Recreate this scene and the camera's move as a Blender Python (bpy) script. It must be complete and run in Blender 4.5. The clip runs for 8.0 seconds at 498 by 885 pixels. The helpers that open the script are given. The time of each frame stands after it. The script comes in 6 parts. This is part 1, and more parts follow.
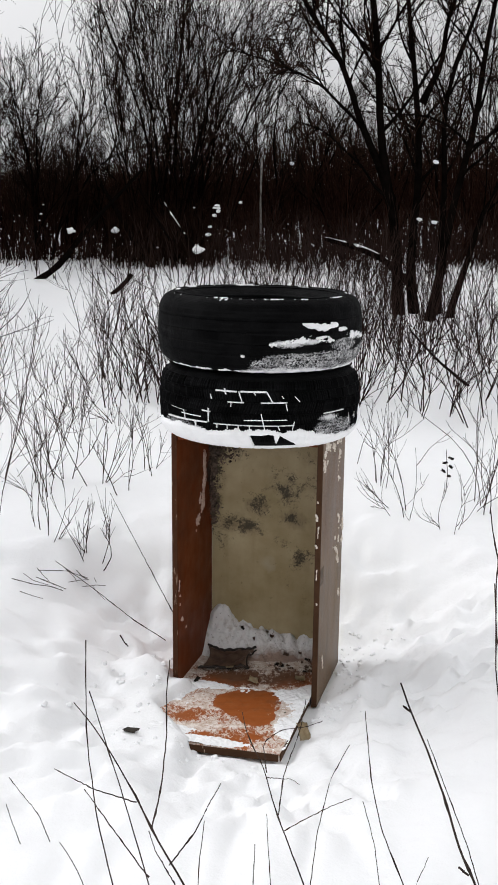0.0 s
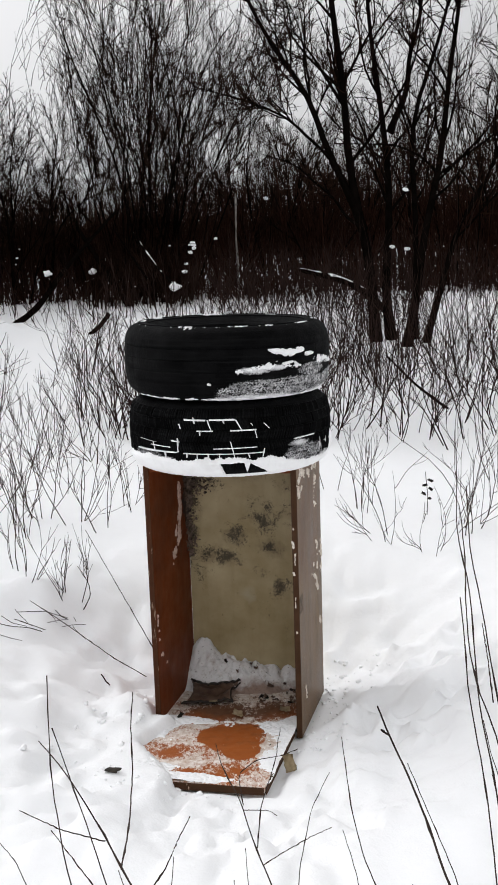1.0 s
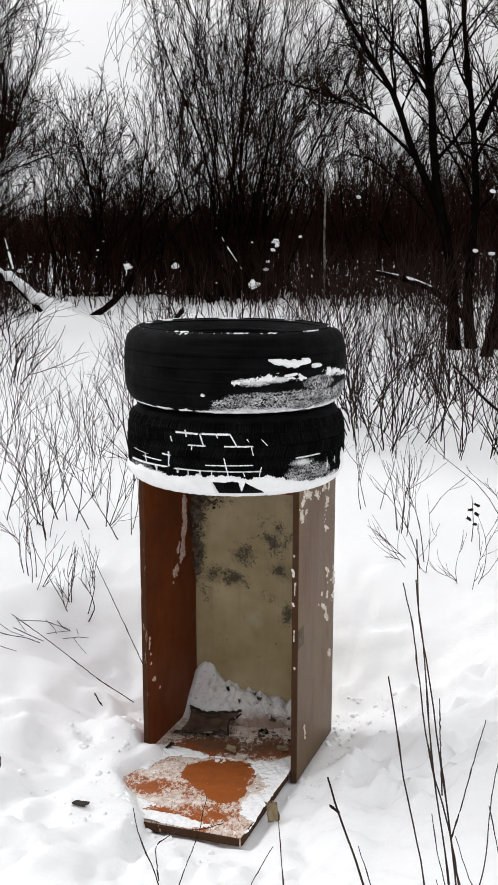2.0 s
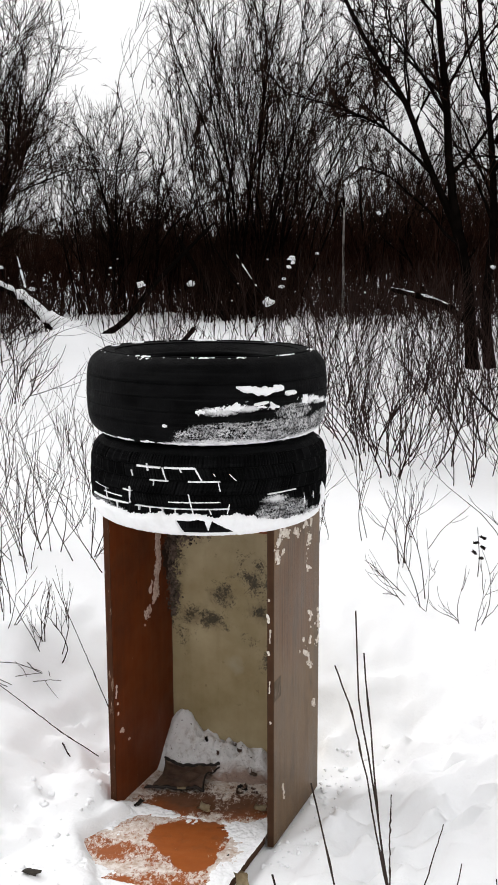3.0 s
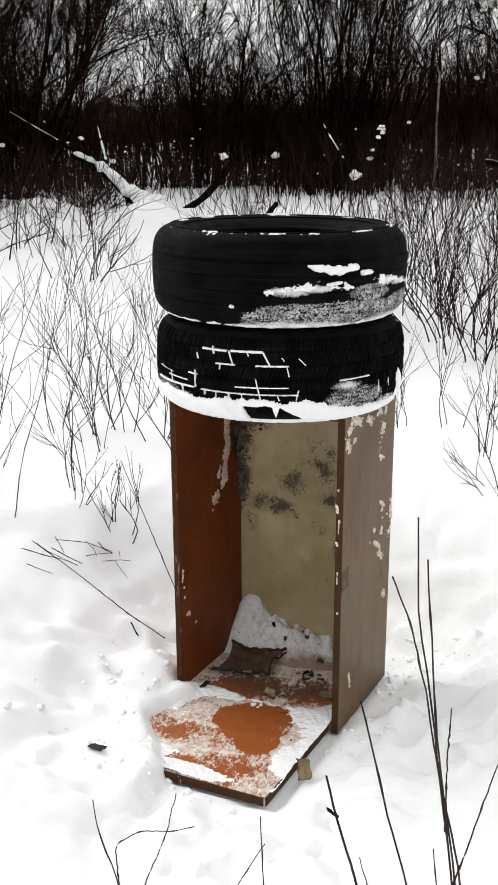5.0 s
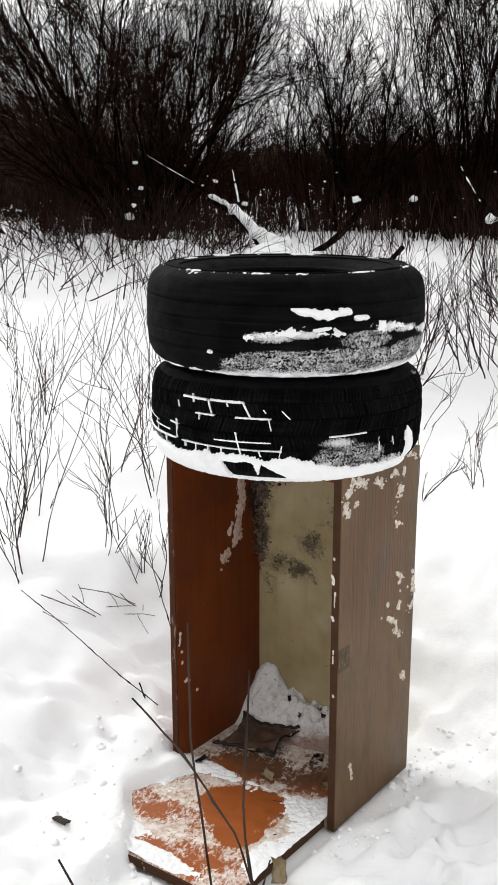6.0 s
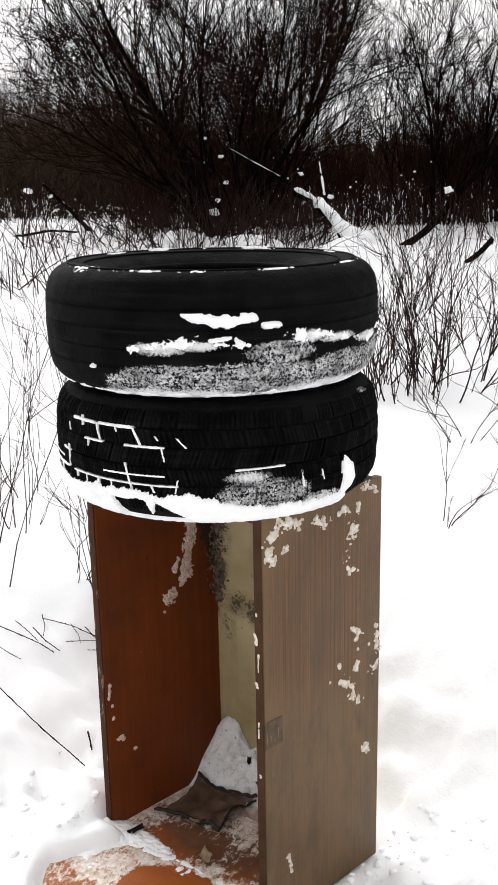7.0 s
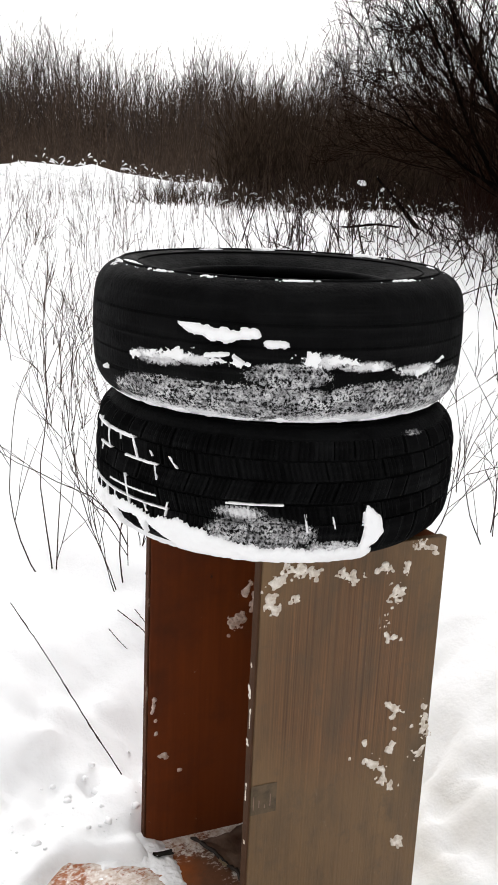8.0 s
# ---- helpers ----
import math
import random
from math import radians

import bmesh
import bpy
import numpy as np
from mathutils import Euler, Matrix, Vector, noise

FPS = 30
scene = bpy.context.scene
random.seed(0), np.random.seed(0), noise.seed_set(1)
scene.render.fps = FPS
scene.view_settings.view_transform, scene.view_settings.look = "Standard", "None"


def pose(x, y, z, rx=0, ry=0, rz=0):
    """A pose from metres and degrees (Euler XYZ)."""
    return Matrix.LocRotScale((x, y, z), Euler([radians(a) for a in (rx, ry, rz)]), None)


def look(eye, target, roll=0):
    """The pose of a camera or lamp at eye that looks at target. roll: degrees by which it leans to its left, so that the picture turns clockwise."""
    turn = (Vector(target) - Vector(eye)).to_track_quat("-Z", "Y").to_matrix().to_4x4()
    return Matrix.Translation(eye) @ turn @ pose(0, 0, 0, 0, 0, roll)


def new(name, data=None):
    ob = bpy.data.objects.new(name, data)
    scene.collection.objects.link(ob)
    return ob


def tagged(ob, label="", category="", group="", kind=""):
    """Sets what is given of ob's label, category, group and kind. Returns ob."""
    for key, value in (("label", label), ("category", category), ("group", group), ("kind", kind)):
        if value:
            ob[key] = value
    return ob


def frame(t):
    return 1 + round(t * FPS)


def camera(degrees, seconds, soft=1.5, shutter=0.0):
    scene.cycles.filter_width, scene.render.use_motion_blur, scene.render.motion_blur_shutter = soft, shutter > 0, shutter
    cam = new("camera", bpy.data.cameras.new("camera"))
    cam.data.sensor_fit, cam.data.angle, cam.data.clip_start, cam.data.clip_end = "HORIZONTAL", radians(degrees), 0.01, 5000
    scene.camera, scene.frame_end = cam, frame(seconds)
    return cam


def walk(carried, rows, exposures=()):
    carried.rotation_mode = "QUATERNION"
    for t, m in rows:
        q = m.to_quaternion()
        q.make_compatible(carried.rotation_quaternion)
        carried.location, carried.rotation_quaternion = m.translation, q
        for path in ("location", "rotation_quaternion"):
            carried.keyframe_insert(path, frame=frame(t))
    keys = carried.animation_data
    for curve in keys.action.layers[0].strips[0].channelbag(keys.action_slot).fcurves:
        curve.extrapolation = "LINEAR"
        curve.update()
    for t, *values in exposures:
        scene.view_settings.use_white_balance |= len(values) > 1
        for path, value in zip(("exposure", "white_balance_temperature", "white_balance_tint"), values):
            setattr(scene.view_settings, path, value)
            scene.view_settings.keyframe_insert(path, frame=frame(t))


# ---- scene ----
cam = camera(28.7, 8.0, soft=1.6)
PATH = [
    (0, (0.132, 0.024, 1.466), (0.077, 1.975, 1.029), 0.6),
    (0.3, (0.125, 0.035, 1.46), (0.06, 1.986, 1.024), 0.0),
    (0.5, (0.132, 0.039, 1.452), (0.067, 1.995, 1.038), -1.3),
    (0.7, (0.14, 0.033, 1.446), (0.092, 1.994, 1.057), -2.2),
    (1, (0.188, 0.042, 1.439), (0.153, 2.008, 1.074), -1.9),
    (1.2, (0.246, 0.072, 1.434), (0.184, 2.041, 1.089), -0.5),
    (1.5, (0.351, 0.139, 1.446), (0.224, 2.104, 1.096), 1.2),
    (1.7, (0.405, 0.193, 1.447), (0.208, 2.148, 1.076), 1.3),
    (2.8, (0.518, 0.519, 1.431), (0.256, 2.472, 1.091), -0.9),
    (3, (0.567, 0.533, 1.446), (0.267, 2.482, 1.113), -0.2),
    (3.2, (0.628, 0.562, 1.45), (0.233, 2.494, 1.118), 0.7),
    (3.5, (0.661, 0.604, 1.475), (0.115, 2.493, 1.107), 0.2),
    (3.8, (0.672, 0.59, 1.485), (0.112, 2.467, 1.081), -0.5),
    (4, (0.653, 0.584, 1.48), (0.129, 2.462, 1.034), -0.8),
    (4.2, (0.629, 0.596, 1.469), (0.147, 2.47, 0.966), -1.1),
    (5.3, (0.579, 0.711, 1.415), (0.109, 2.567, 0.838), 0.1),
    (5.5, (0.67, 0.793, 1.401), (0.111, 2.632, 0.847), -0.5),
    (5.8, (0.816, 0.886, 1.411), (0.121, 2.691, 0.902), 0.6),
    (6, (0.881, 0.96, 1.41), (0.105, 2.737, 0.921), -0.1),
    (6.2, (0.929, 1.033, 1.401), (0.112, 2.795, 0.92), -1.0),
    (6.5, (0.978, 1.191, 1.371), (0.106, 2.931, 0.914), 0.4),
    (6.8, (1.034, 1.357, 1.377), (0.111, 3.058, 0.873), -0.5),
    (7, (1.086, 1.458, 1.382), (0.084, 3.117, 0.888), -1.1),
    (7.2, (1.159, 1.567, 1.381), (0.028, 3.143, 0.895), -0.5),
    (7.5, (1.278, 1.696, 1.407), (-0.038, 3.111, 0.89), 0.7),
    (7.8, (1.353, 1.845, 1.422), (-0.094, 3.112, 0.873), 0.6),
    (8, (1.354, 1.951, 1.393), (-0.165, 3.147, 0.881), 2.6),
]
walk(cam, [(t, look(eye, target, roll)) for t, eye, target, roll in PATH], [(0, -0.02, 6400, 11), (1.5, 0.02, 6420, 11), (3.0, 0.20, 6480, 11), (4.0, 0.22, 6500, 7), (5.5, 0.20, 6540, 10), (6.5, 0.28, 6540, 10), (7.0, 0.40, 6540, 11), (7.5, 0.33, 6540, 11), (8.0, 0.26, 6540, 11)])

# ---- world and light: an overcast winter sky ----
world = bpy.data.worlds.new("overcast_sky")
scene.world = world
world.use_nodes = True
wn, wl = world.node_tree.nodes, world.node_tree.links
sky = wn.new("ShaderNodeTexSky")
sky.sky_type, sky.sun_disc = "NISHITA", False
sky.sun_elevation, sky.sun_rotation = radians(38), radians(-60)
sky.air_density, sky.dust_density, sky.ozone_density = 1.0, 6.0, 1.0
grey = wn.new("ShaderNodeHueSaturation")
grey.inputs["Saturation"].default_value = 0.06
wl.new(sky.outputs[0], grey.inputs["Color"])
where = wn.new("ShaderNodeTexCoord")
split = wn.new("ShaderNodeSeparateXYZ")
wl.new(where.outputs["Generated"], split.inputs[0])
cloud = wn.new("ShaderNodeMapRange")  # the cloud's own light, weaker at the horizon
for socket, value in zip(cloud.inputs[1:5], (0.0, 0.9, 4.0, 9.0)):
    socket.default_value = value
wl.new(split.outputs["Z"], cloud.inputs[0])
veil = wn.new("ShaderNodeMix")
veil.data_type = "RGBA"
veil.inputs[0].default_value = 0.75
wl.new(grey.outputs[0], veil.inputs[6])
facing = wn.new("ShaderNodeVectorMath")
facing.operation = "DOT_PRODUCT"
facing.inputs[1].default_value = (-0.86, 0.51, 0.0)
wl.new(where.outputs["Generated"], facing.inputs[0])
glow = wn.new("ShaderNodeMapRange")  # thinner cloud on the sun's side
for socket, value in zip(glow.inputs[1:5], (0.3, 1.0, 0.84, 1.16)):
    socket.default_value = value
wl.new(facing.outputs["Value"], glow.inputs[0])
lit = wn.new("ShaderNodeMath")
lit.operation = "MULTIPLY"
wl.new(cloud.outputs[0], lit.inputs[0])
wl.new(glow.outputs[0], lit.inputs[1])
wl.new(lit.outputs[0], veil.inputs[7])
wl.new(veil.outputs[2], wn["Background"].inputs[0])
wn["Background"].inputs[1].default_value = 0.163
sun = new("sun", bpy.data.lights.new("sun", "SUN"))
sun.data.energy, sun.data.angle, sun.data.color = 0.6, radians(32), (1.0, 0.985, 0.97)
sun.matrix_world = look((-6, 3.5, 5.6), (0, 0, 0))

# ---- the cupboard's own axes ----
CORNER = np.array([-0.187, 2.917])  # front foot of the cupboard's one side
ALONG, DEEP = np.array([0.985, -0.176]), np.array([0.258, 0.966])  # along its front, and into it
WIDE, BACKWARD, FORWARD, THICK = 0.467, 0.339, 0.350, 0.017


def uvz(u, v, z):
    p = CORNER + u * ALONG + v * DEEP
    return Vector((p[0], p[1], z))


ORIGIN = uvz(WIDE / 2, BACKWARD / 2, -0.015)


def on_back(u, z):
    """A place on the back board in the cupboard's space."""
    return uvz(u, BACKWARD - 0.005, z) - ORIGIN


# ---- materials ----


class Nodes:
    """A small builder of node materials."""

    def __init__(self, name, rough=0.6, spec=0.4):
        self.m = bpy.data.materials.new(name)
        self.m.use_nodes = True
        self.t = self.m.node_tree
        self.b = self.t.nodes["Principled BSDF"]
        self.b.inputs["Roughness"].default_value = rough
        self.b.inputs["Specular IOR Level"].default_value = spec
        self.co = self.t.nodes.new("ShaderNodeTexCoord").outputs["Object"]

    def put(self, socket, value):
        if isinstance(value, bpy.types.NodeSocket):
            self.t.links.new(value, socket)
        elif isinstance(value, tuple) and len(value) == 3 and socket.type == "RGBA":
            socket.default_value = (*value, 1)
        else:
            socket.default_value = value

    def scaled(self, s, shift=(0, 0, 0)):
        n = self.t.nodes.new("ShaderNodeMapping")
        n.inputs["Scale"].default_value, n.inputs["Location"].default_value = s, shift
        self.put(n.inputs["Vector"], self.co)
        return n.outputs[0]

    def noise(self, scale, detail=4, vec=None, rough=0.55, warp=0.0):
        n = self.t.nodes.new("ShaderNodeTexNoise")
        n.inputs["Scale"].default_value, n.inputs["Detail"].default_value = scale, detail
        n.inputs["Roughness"].default_value, n.inputs["Distortion"].default_value = rough, warp
        self.put(n.inputs["Vector"], vec or self.co)
        return n.outputs["Fac"]

    def ramp(self, fac, *stops):
        n = self.t.nodes.new("ShaderNodeValToRGB")
        e = n.color_ramp.elements
        while len(e) < len(stops):
            e.new(0.5)
        for s, (at, c) in zip(e, stops):
            s.position, s.color = at, (*c, 1) if isinstance(c, tuple) else (c, c, c, 1)
        self.put(n.inputs[0], fac)
        return n.outputs[0]

    def mix(self, fac, a, b, how="MIX"):
        n = self.t.nodes.new("ShaderNodeMix")
        n.data_type, n.blend_type = "RGBA", how
        self.put(n.inputs[0], fac), self.put(n.inputs[6], a), self.put(n.inputs[7], b)
        return n.outputs[2]

    def calc(self, how, a, b=0.0, c=0.0):
        n = self.t.nodes.new("ShaderNodeMath")
        n.operation = how
        for socket, v in zip(n.inputs, (a, b, c)):
            self.put(socket, v)
        return n.outputs[0]

    def blob(self, centre, size):
        """One inside an ellipsoid of the object's space, nought outside, soft between."""
        n = self.t.nodes.new("ShaderNodeVectorMath")
        n.operation = "SUBTRACT"
        self.put(n.inputs[0], self.co)
        n.inputs[1].default_value = centre
        d = self.t.nodes.new("ShaderNodeVectorMath")
        d.operation = "DIVIDE"
        self.put(d.inputs[0], n.outputs[0])
        d.inputs[1].default_value = size
        l = self.t.nodes.new("ShaderNodeVectorMath")
        l.operation = "LENGTH"
        self.put(l.inputs[0], d.outputs[0])
        return self.ramp(l.outputs["Value"], (0.0, 1.0), (1.0, 0.0))

    def random(self):
        return self.t.nodes.new("ShaderNodeObjectInfo").outputs["Random"]

    def island(self):
        return self.t.nodes.new("ShaderNodeNewGeometry").outputs["Random Per Island"]

    def bump(self, height, strength=0.3, distance=0.01):
        n = self.t.nodes.new("ShaderNodeBump")
        n.inputs["Strength"].default_value, n.inputs["Distance"].default_value = strength, distance
        self.put(n.inputs["Height"], height)
        self.put(self.b.inputs["Normal"], n.outputs[0])
        return self

    def colour(self, c):
        self.put(self.b.inputs["Base Color"], c)
        return self

    def rough(self, r):
        self.put(self.b.inputs["Roughness"], r)
        return self


def snow_material(name, dirt=0.0):
    n = Nodes(name, 0.75, 0.25)
    c = n.mix(n.noise(1.3, 3), (0.86, 0.87, 0.885), (0.91, 0.91, 0.91))
    c = n.mix(n.calc("MULTIPLY", n.ramp(n.noise(28, 5), (0.5, 0.0), (0.8, 1.0)), 0.05 + dirt), c, (0.56, 0.55, 0.53))
    n.colour(c)
    h = n.calc("ADD", n.noise(24, 5, None, 0.62), n.calc("MULTIPLY", n.noise(160, 3), 0.25))
    return n.bump(h, 0.28, 0.012).m


def dirty_snow_material(name):
    """Old snow with meltwater grey, soil and crumbs of leaves in it."""
    n = Nodes(name, 0.75, 0.25)
    c = n.mix(n.noise(9, 4), (0.62, 0.60, 0.58), (0.88, 0.88, 0.88))
    c = n.mix(n.ramp(n.noise(34, 5, None, 0.65), (0.56, 0.0), (0.72, 0.7)), c, (0.36, 0.30, 0.25))
    c = n.mix(n.ramp(n.noise(85, 4, None, 0.7), (0.63, 0.0), (0.68, 0.9)), c, (0.07, 0.05, 0.035))
    soil = n.calc("ADD", n.blob(uvz(0.30, 0.200, 0.03), (0.30, 0.095, 0.09)), n.calc("MULTIPLY", n.noise(30, 5, None, 0.65), 0.6))
    c = n.mix(n.ramp(soil, (0.34, 0.0), (0.68, 0.85)), c, n.mix(n.noise(22, 4), (0.15, 0.062, 0.032), (0.34, 0.22, 0.155)))
    n.colour(c)
    return n.bump(n.calc("ADD", n.noise(30, 4), n.calc("MULTIPLY", n.noise(140, 3), 0.3)), 0.6, 0.014).m


def bark_material(name, dark, light, spots=0.0):
    n = Nodes(name, 0.95, 0.0)
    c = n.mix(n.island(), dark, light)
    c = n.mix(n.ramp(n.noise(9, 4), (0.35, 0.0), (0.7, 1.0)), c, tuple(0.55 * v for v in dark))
    n.colour(c)
    return n.bump(n.noise(60, 3, n.scaled((1, 1, 0.2))), 0.5, 0.01).m


def rubber_material(name, tyre, dusted):
    """Black rubber; dusted: patches of frost as (bearing in degrees, height, half-width in degrees, half-height, amount, caked or only dusted) on the tyre."""
    n = Nodes(name, 0.8, 0.045)
    coord = n.t.nodes.new("ShaderNodeTexCoord")
    coord.object = tyre
    n.co = coord.outputs["Object"]
    c = n.mix(n.ramp(n.noise(14, 5), (0.4, 0.0), (0.75, 1.0)), (0.0022, 0.0023, 0.0025), (0.0078, 0.0080, 0.0084))
    c = n.mix(n.ramp(n.noise(1.0, 4, n.scaled((5, 5, 110))), (0.50, 0.0), (0.72, 0.8)), c, (0.0115, 0.0118, 0.0120))
    c = n.mix(n.random(), c, n.mix(1.0, c, (0.35, 0.35, 0.35), "MULTIPLY"))
    frost = 0.0
    for bearing, height, wide, tall, amount, caked in dusted:
        a = radians(bearing) - tyre.rotation_euler.z
        across = RADIUS * 1.2 * radians(wide)
        b = n.blob((RADIUS * math.cos(a), RADIUS * math.sin(a), height), (across, across, tall))
        b = n.calc("MULTIPLY", b, amount)
        frost = n.calc("MAXIMUM", frost, b if caked else n.calc("MINIMUM", b, 0.765))
    grain = n.calc("ADD", n.calc("MULTIPLY", n.noise(210, 4, None, 0.75), 0.95), n.calc("MULTIPLY", n.calc("ADD", n.noise(50, 4, None, 0.65), n.noise(1.0, 3, n.scaled((11, 11, 150)))), 0.225))
    mask = n.calc("MULTIPLY", frost, grain)
    thin = n.mix(n.ramp(n.noise(34, 4, None, 0.6), (0.38, 0.0), (0.62, 1.0)), (0.22, 0.22, 0.225), (0.70, 0.70, 0.71))
    c = n.mix(n.ramp(mask, (0.49, 0.0), (0.545, 0.7), (0.61, 0.95)), c, n.mix(n.ramp(mask, (0.60, 0.0), (0.74, 1.0)), thin, (0.76, 0.76, 0.77)))
    n.colour(c).rough(n.ramp(n.noise(30, 4), (0.3, 0.66), (0.7, 0.92)))
    sipes = n.noise(1.0, 3, n.scaled((170, 170, 40)), 0.6)
    return n.bump(n.calc("ADD", n.calc("ADD", n.noise(220, 4), sipes), n.calc("MULTIPLY", mask, 1.5)), 0.5, 0.004).m


def wood_outside():
    n = Nodes("weathered_veneer", 0.5, 0.25)
    streak = n.noise(1.0, 6, n.scaled((260, 260, 1.6)), 0.6)
    broad = n.noise(1.0, 4, n.scaled((9, 9, 2.4)))
    upper = n.calc("MULTIPLY", n.blob(uvz(WIDE, 0.17, 0.63) - ORIGIN, (0.5, 0.24, 0.30)), 1.7)  # veneer still bare of the grey film
    olive = n.mix(broad, (0.096, 0.054, 0.0225), (0.172, 0.104, 0.048))
    bare = n.mix(n.ramp(streak, (0.28, 0.0), (0.70, 1.0)), (0.044, 0.0175, 0.0066), (0.176, 0.088, 0.036))
    c = n.mix(n.calc("MULTIPLY", n.ramp(n.calc("MULTIPLY", upper, n.calc("ADD", broad, 0.35)), (0.25, 0.12), (0.8, 1.0)), 0.9), olive, bare)
    c = n.mix(n.ramp(n.noise(26, 5, None, 0.7), (0.54, 0.0), (0.70, 0.55)), c, (0.072, 0.050, 0.030))
    c = n.mix(n.ramp(n.noise(1.0, 5, n.scaled((70, 70, 30)), 0.7), (0.66, 0.0), (0.72, 0.35)), c, (0.26, 0.215, 0.155))
    c = n.mix(n.ramp(n.noise(1.0, 5, n.scaled((22, 22, 6)), 0.65), (0.44, 0.0), (0.66, 0.6)), c, (0.062, 0.041, 0.022))
    n.colour(c).rough(n.ramp(broad, (0.3, 0.38), (0.7, 0.54)))
    return n.bump(streak, 0.35, 0.003).m


def wood_inside():
    n = Nodes("red_brown_lacquer", 0.5, 0.16)
    streak = n.noise(1.0, 4, n.scaled((70, 70, 3)))
    c = n.mix(streak, (0.098, 0.0200, 0.0042), (0.178, 0.0400, 0.0080))
    c = n.mix(n.ramp(n.noise(6, 5, None, 0.65), (0.48, 0.0), (0.72, 0.7)), c, (0.062, 0.018, 0.008))
    c = n.mix(n.ramp(n.noise(55, 5, None, 0.7), (0.69, 0.0), (0.74, 0.55)), c, (0.30, 0.20, 0.15))
    rot = n.calc("MULTIPLY", n.blob(uvz(THICK, 0.33, 0.66) - ORIGIN, (0.2, 0.062, 0.24)), 2.0)
    c = n.mix(n.ramp(n.calc("ADD", n.noise(26, 5, None, 0.7), n.calc("MULTIPLY", rot, 0.22)), (0.66, 0.0), (0.74, 0.92)), c, (0.024, 0.018, 0.015))
    n.colour(c).rough(n.ramp(n.noise(20, 4), (0.3, 0.42), (0.7, 0.62)))
    return n.bump(streak, 0.12, 0.002).m


def back_board():
    n = Nodes("mouldy_fibreboard", 0.55, 0.3)
    c = n.mix(n.ramp(n.noise(5, 5, None, 0.6), (0.35, 0.0), (0.68, 1.0)), (0.290, 0.222, 0.108), (0.450, 0.366, 0.218))
    c = n.mix(n.ramp(n.noise(1.0, 4, n.scaled((24, 24, 2.5))), (0.5, 0.0), (0.75, 0.35)), c, (0.235, 0.175, 0.075))
    c = n.mix(n.ramp(n.noise(48, 4, None, 0.7), (0.64, 0.0), (0.72, 0.45)), c, (0.14, 0.10, 0.045))
    spots = [(0.022, 0.70, 0.075, 0.20, 1.3), (0.012, 0.52, 0.05, 0.15, 1.5), (0.07, 0.465, 0.09, 0.06, 0.95), (0.150, 0.455, 0.09, 0.045, 1.0), (0.19, 0.54, 0.075, 0.085, 0.95), (0.10, 0.74, 0.07, 0.07, 1.0),
             (0.29, 0.50, 0.07, 0.05, 0.85), (0.330, 0.365, 0.07, 0.07, 1.0), (0.27, 0.41, 0.06, 0.04, 0.8), (0.28, 0.60, 0.10, 0.12, 0.8), (0.37, 0.66, 0.09, 0.18, 0.6), (0.20, 0.76, 0.20, 0.05, 0.7), (0.05, 0.40, 0.06, 0.08, 0.7)]
    total = 0.0
    for u, z, wide, tall, amount in spots:
        total = n.calc("MAXIMUM", total, n.calc("MULTIPLY", n.blob(on_back(u, z), (wide, 0.5, tall)), amount))
    lace = n.calc("ADD", n.calc("MULTIPLY", n.noise(95, 6, None, 0.8, 1.8), 0.62), n.calc("MULTIPLY", n.noise(30, 4), 0.38))
    film = n.calc("ADD", n.noise(13, 5, None, 0.65), n.calc("MULTIPLY", total, 0.30))
    c = n.mix(n.ramp(film, (0.60, 0.0), (0.86, 0.6)), c, (0.130, 0.094, 0.046))
    c = n.mix(n.ramp(n.calc("ADD", lace, n.calc("MULTIPLY", total, 0.20)), (0.615, 0.0), (0.675, 0.9)), c, (0.034, 0.026, 0.013))
    pale = n.calc("MULTIPLY", n.blob(on_back(0.218, 0.324), (0.06, 0.5, 0.07)), n.noise(24, 4))
    c = n.mix(n.ramp(pale, (0.25, 0.0), (0.5, 0.5)), c, (0.42, 0.37, 0.27))
    n.colour(c)
    return n.bump(n.noise(90, 4), 0.15, 0.002).m


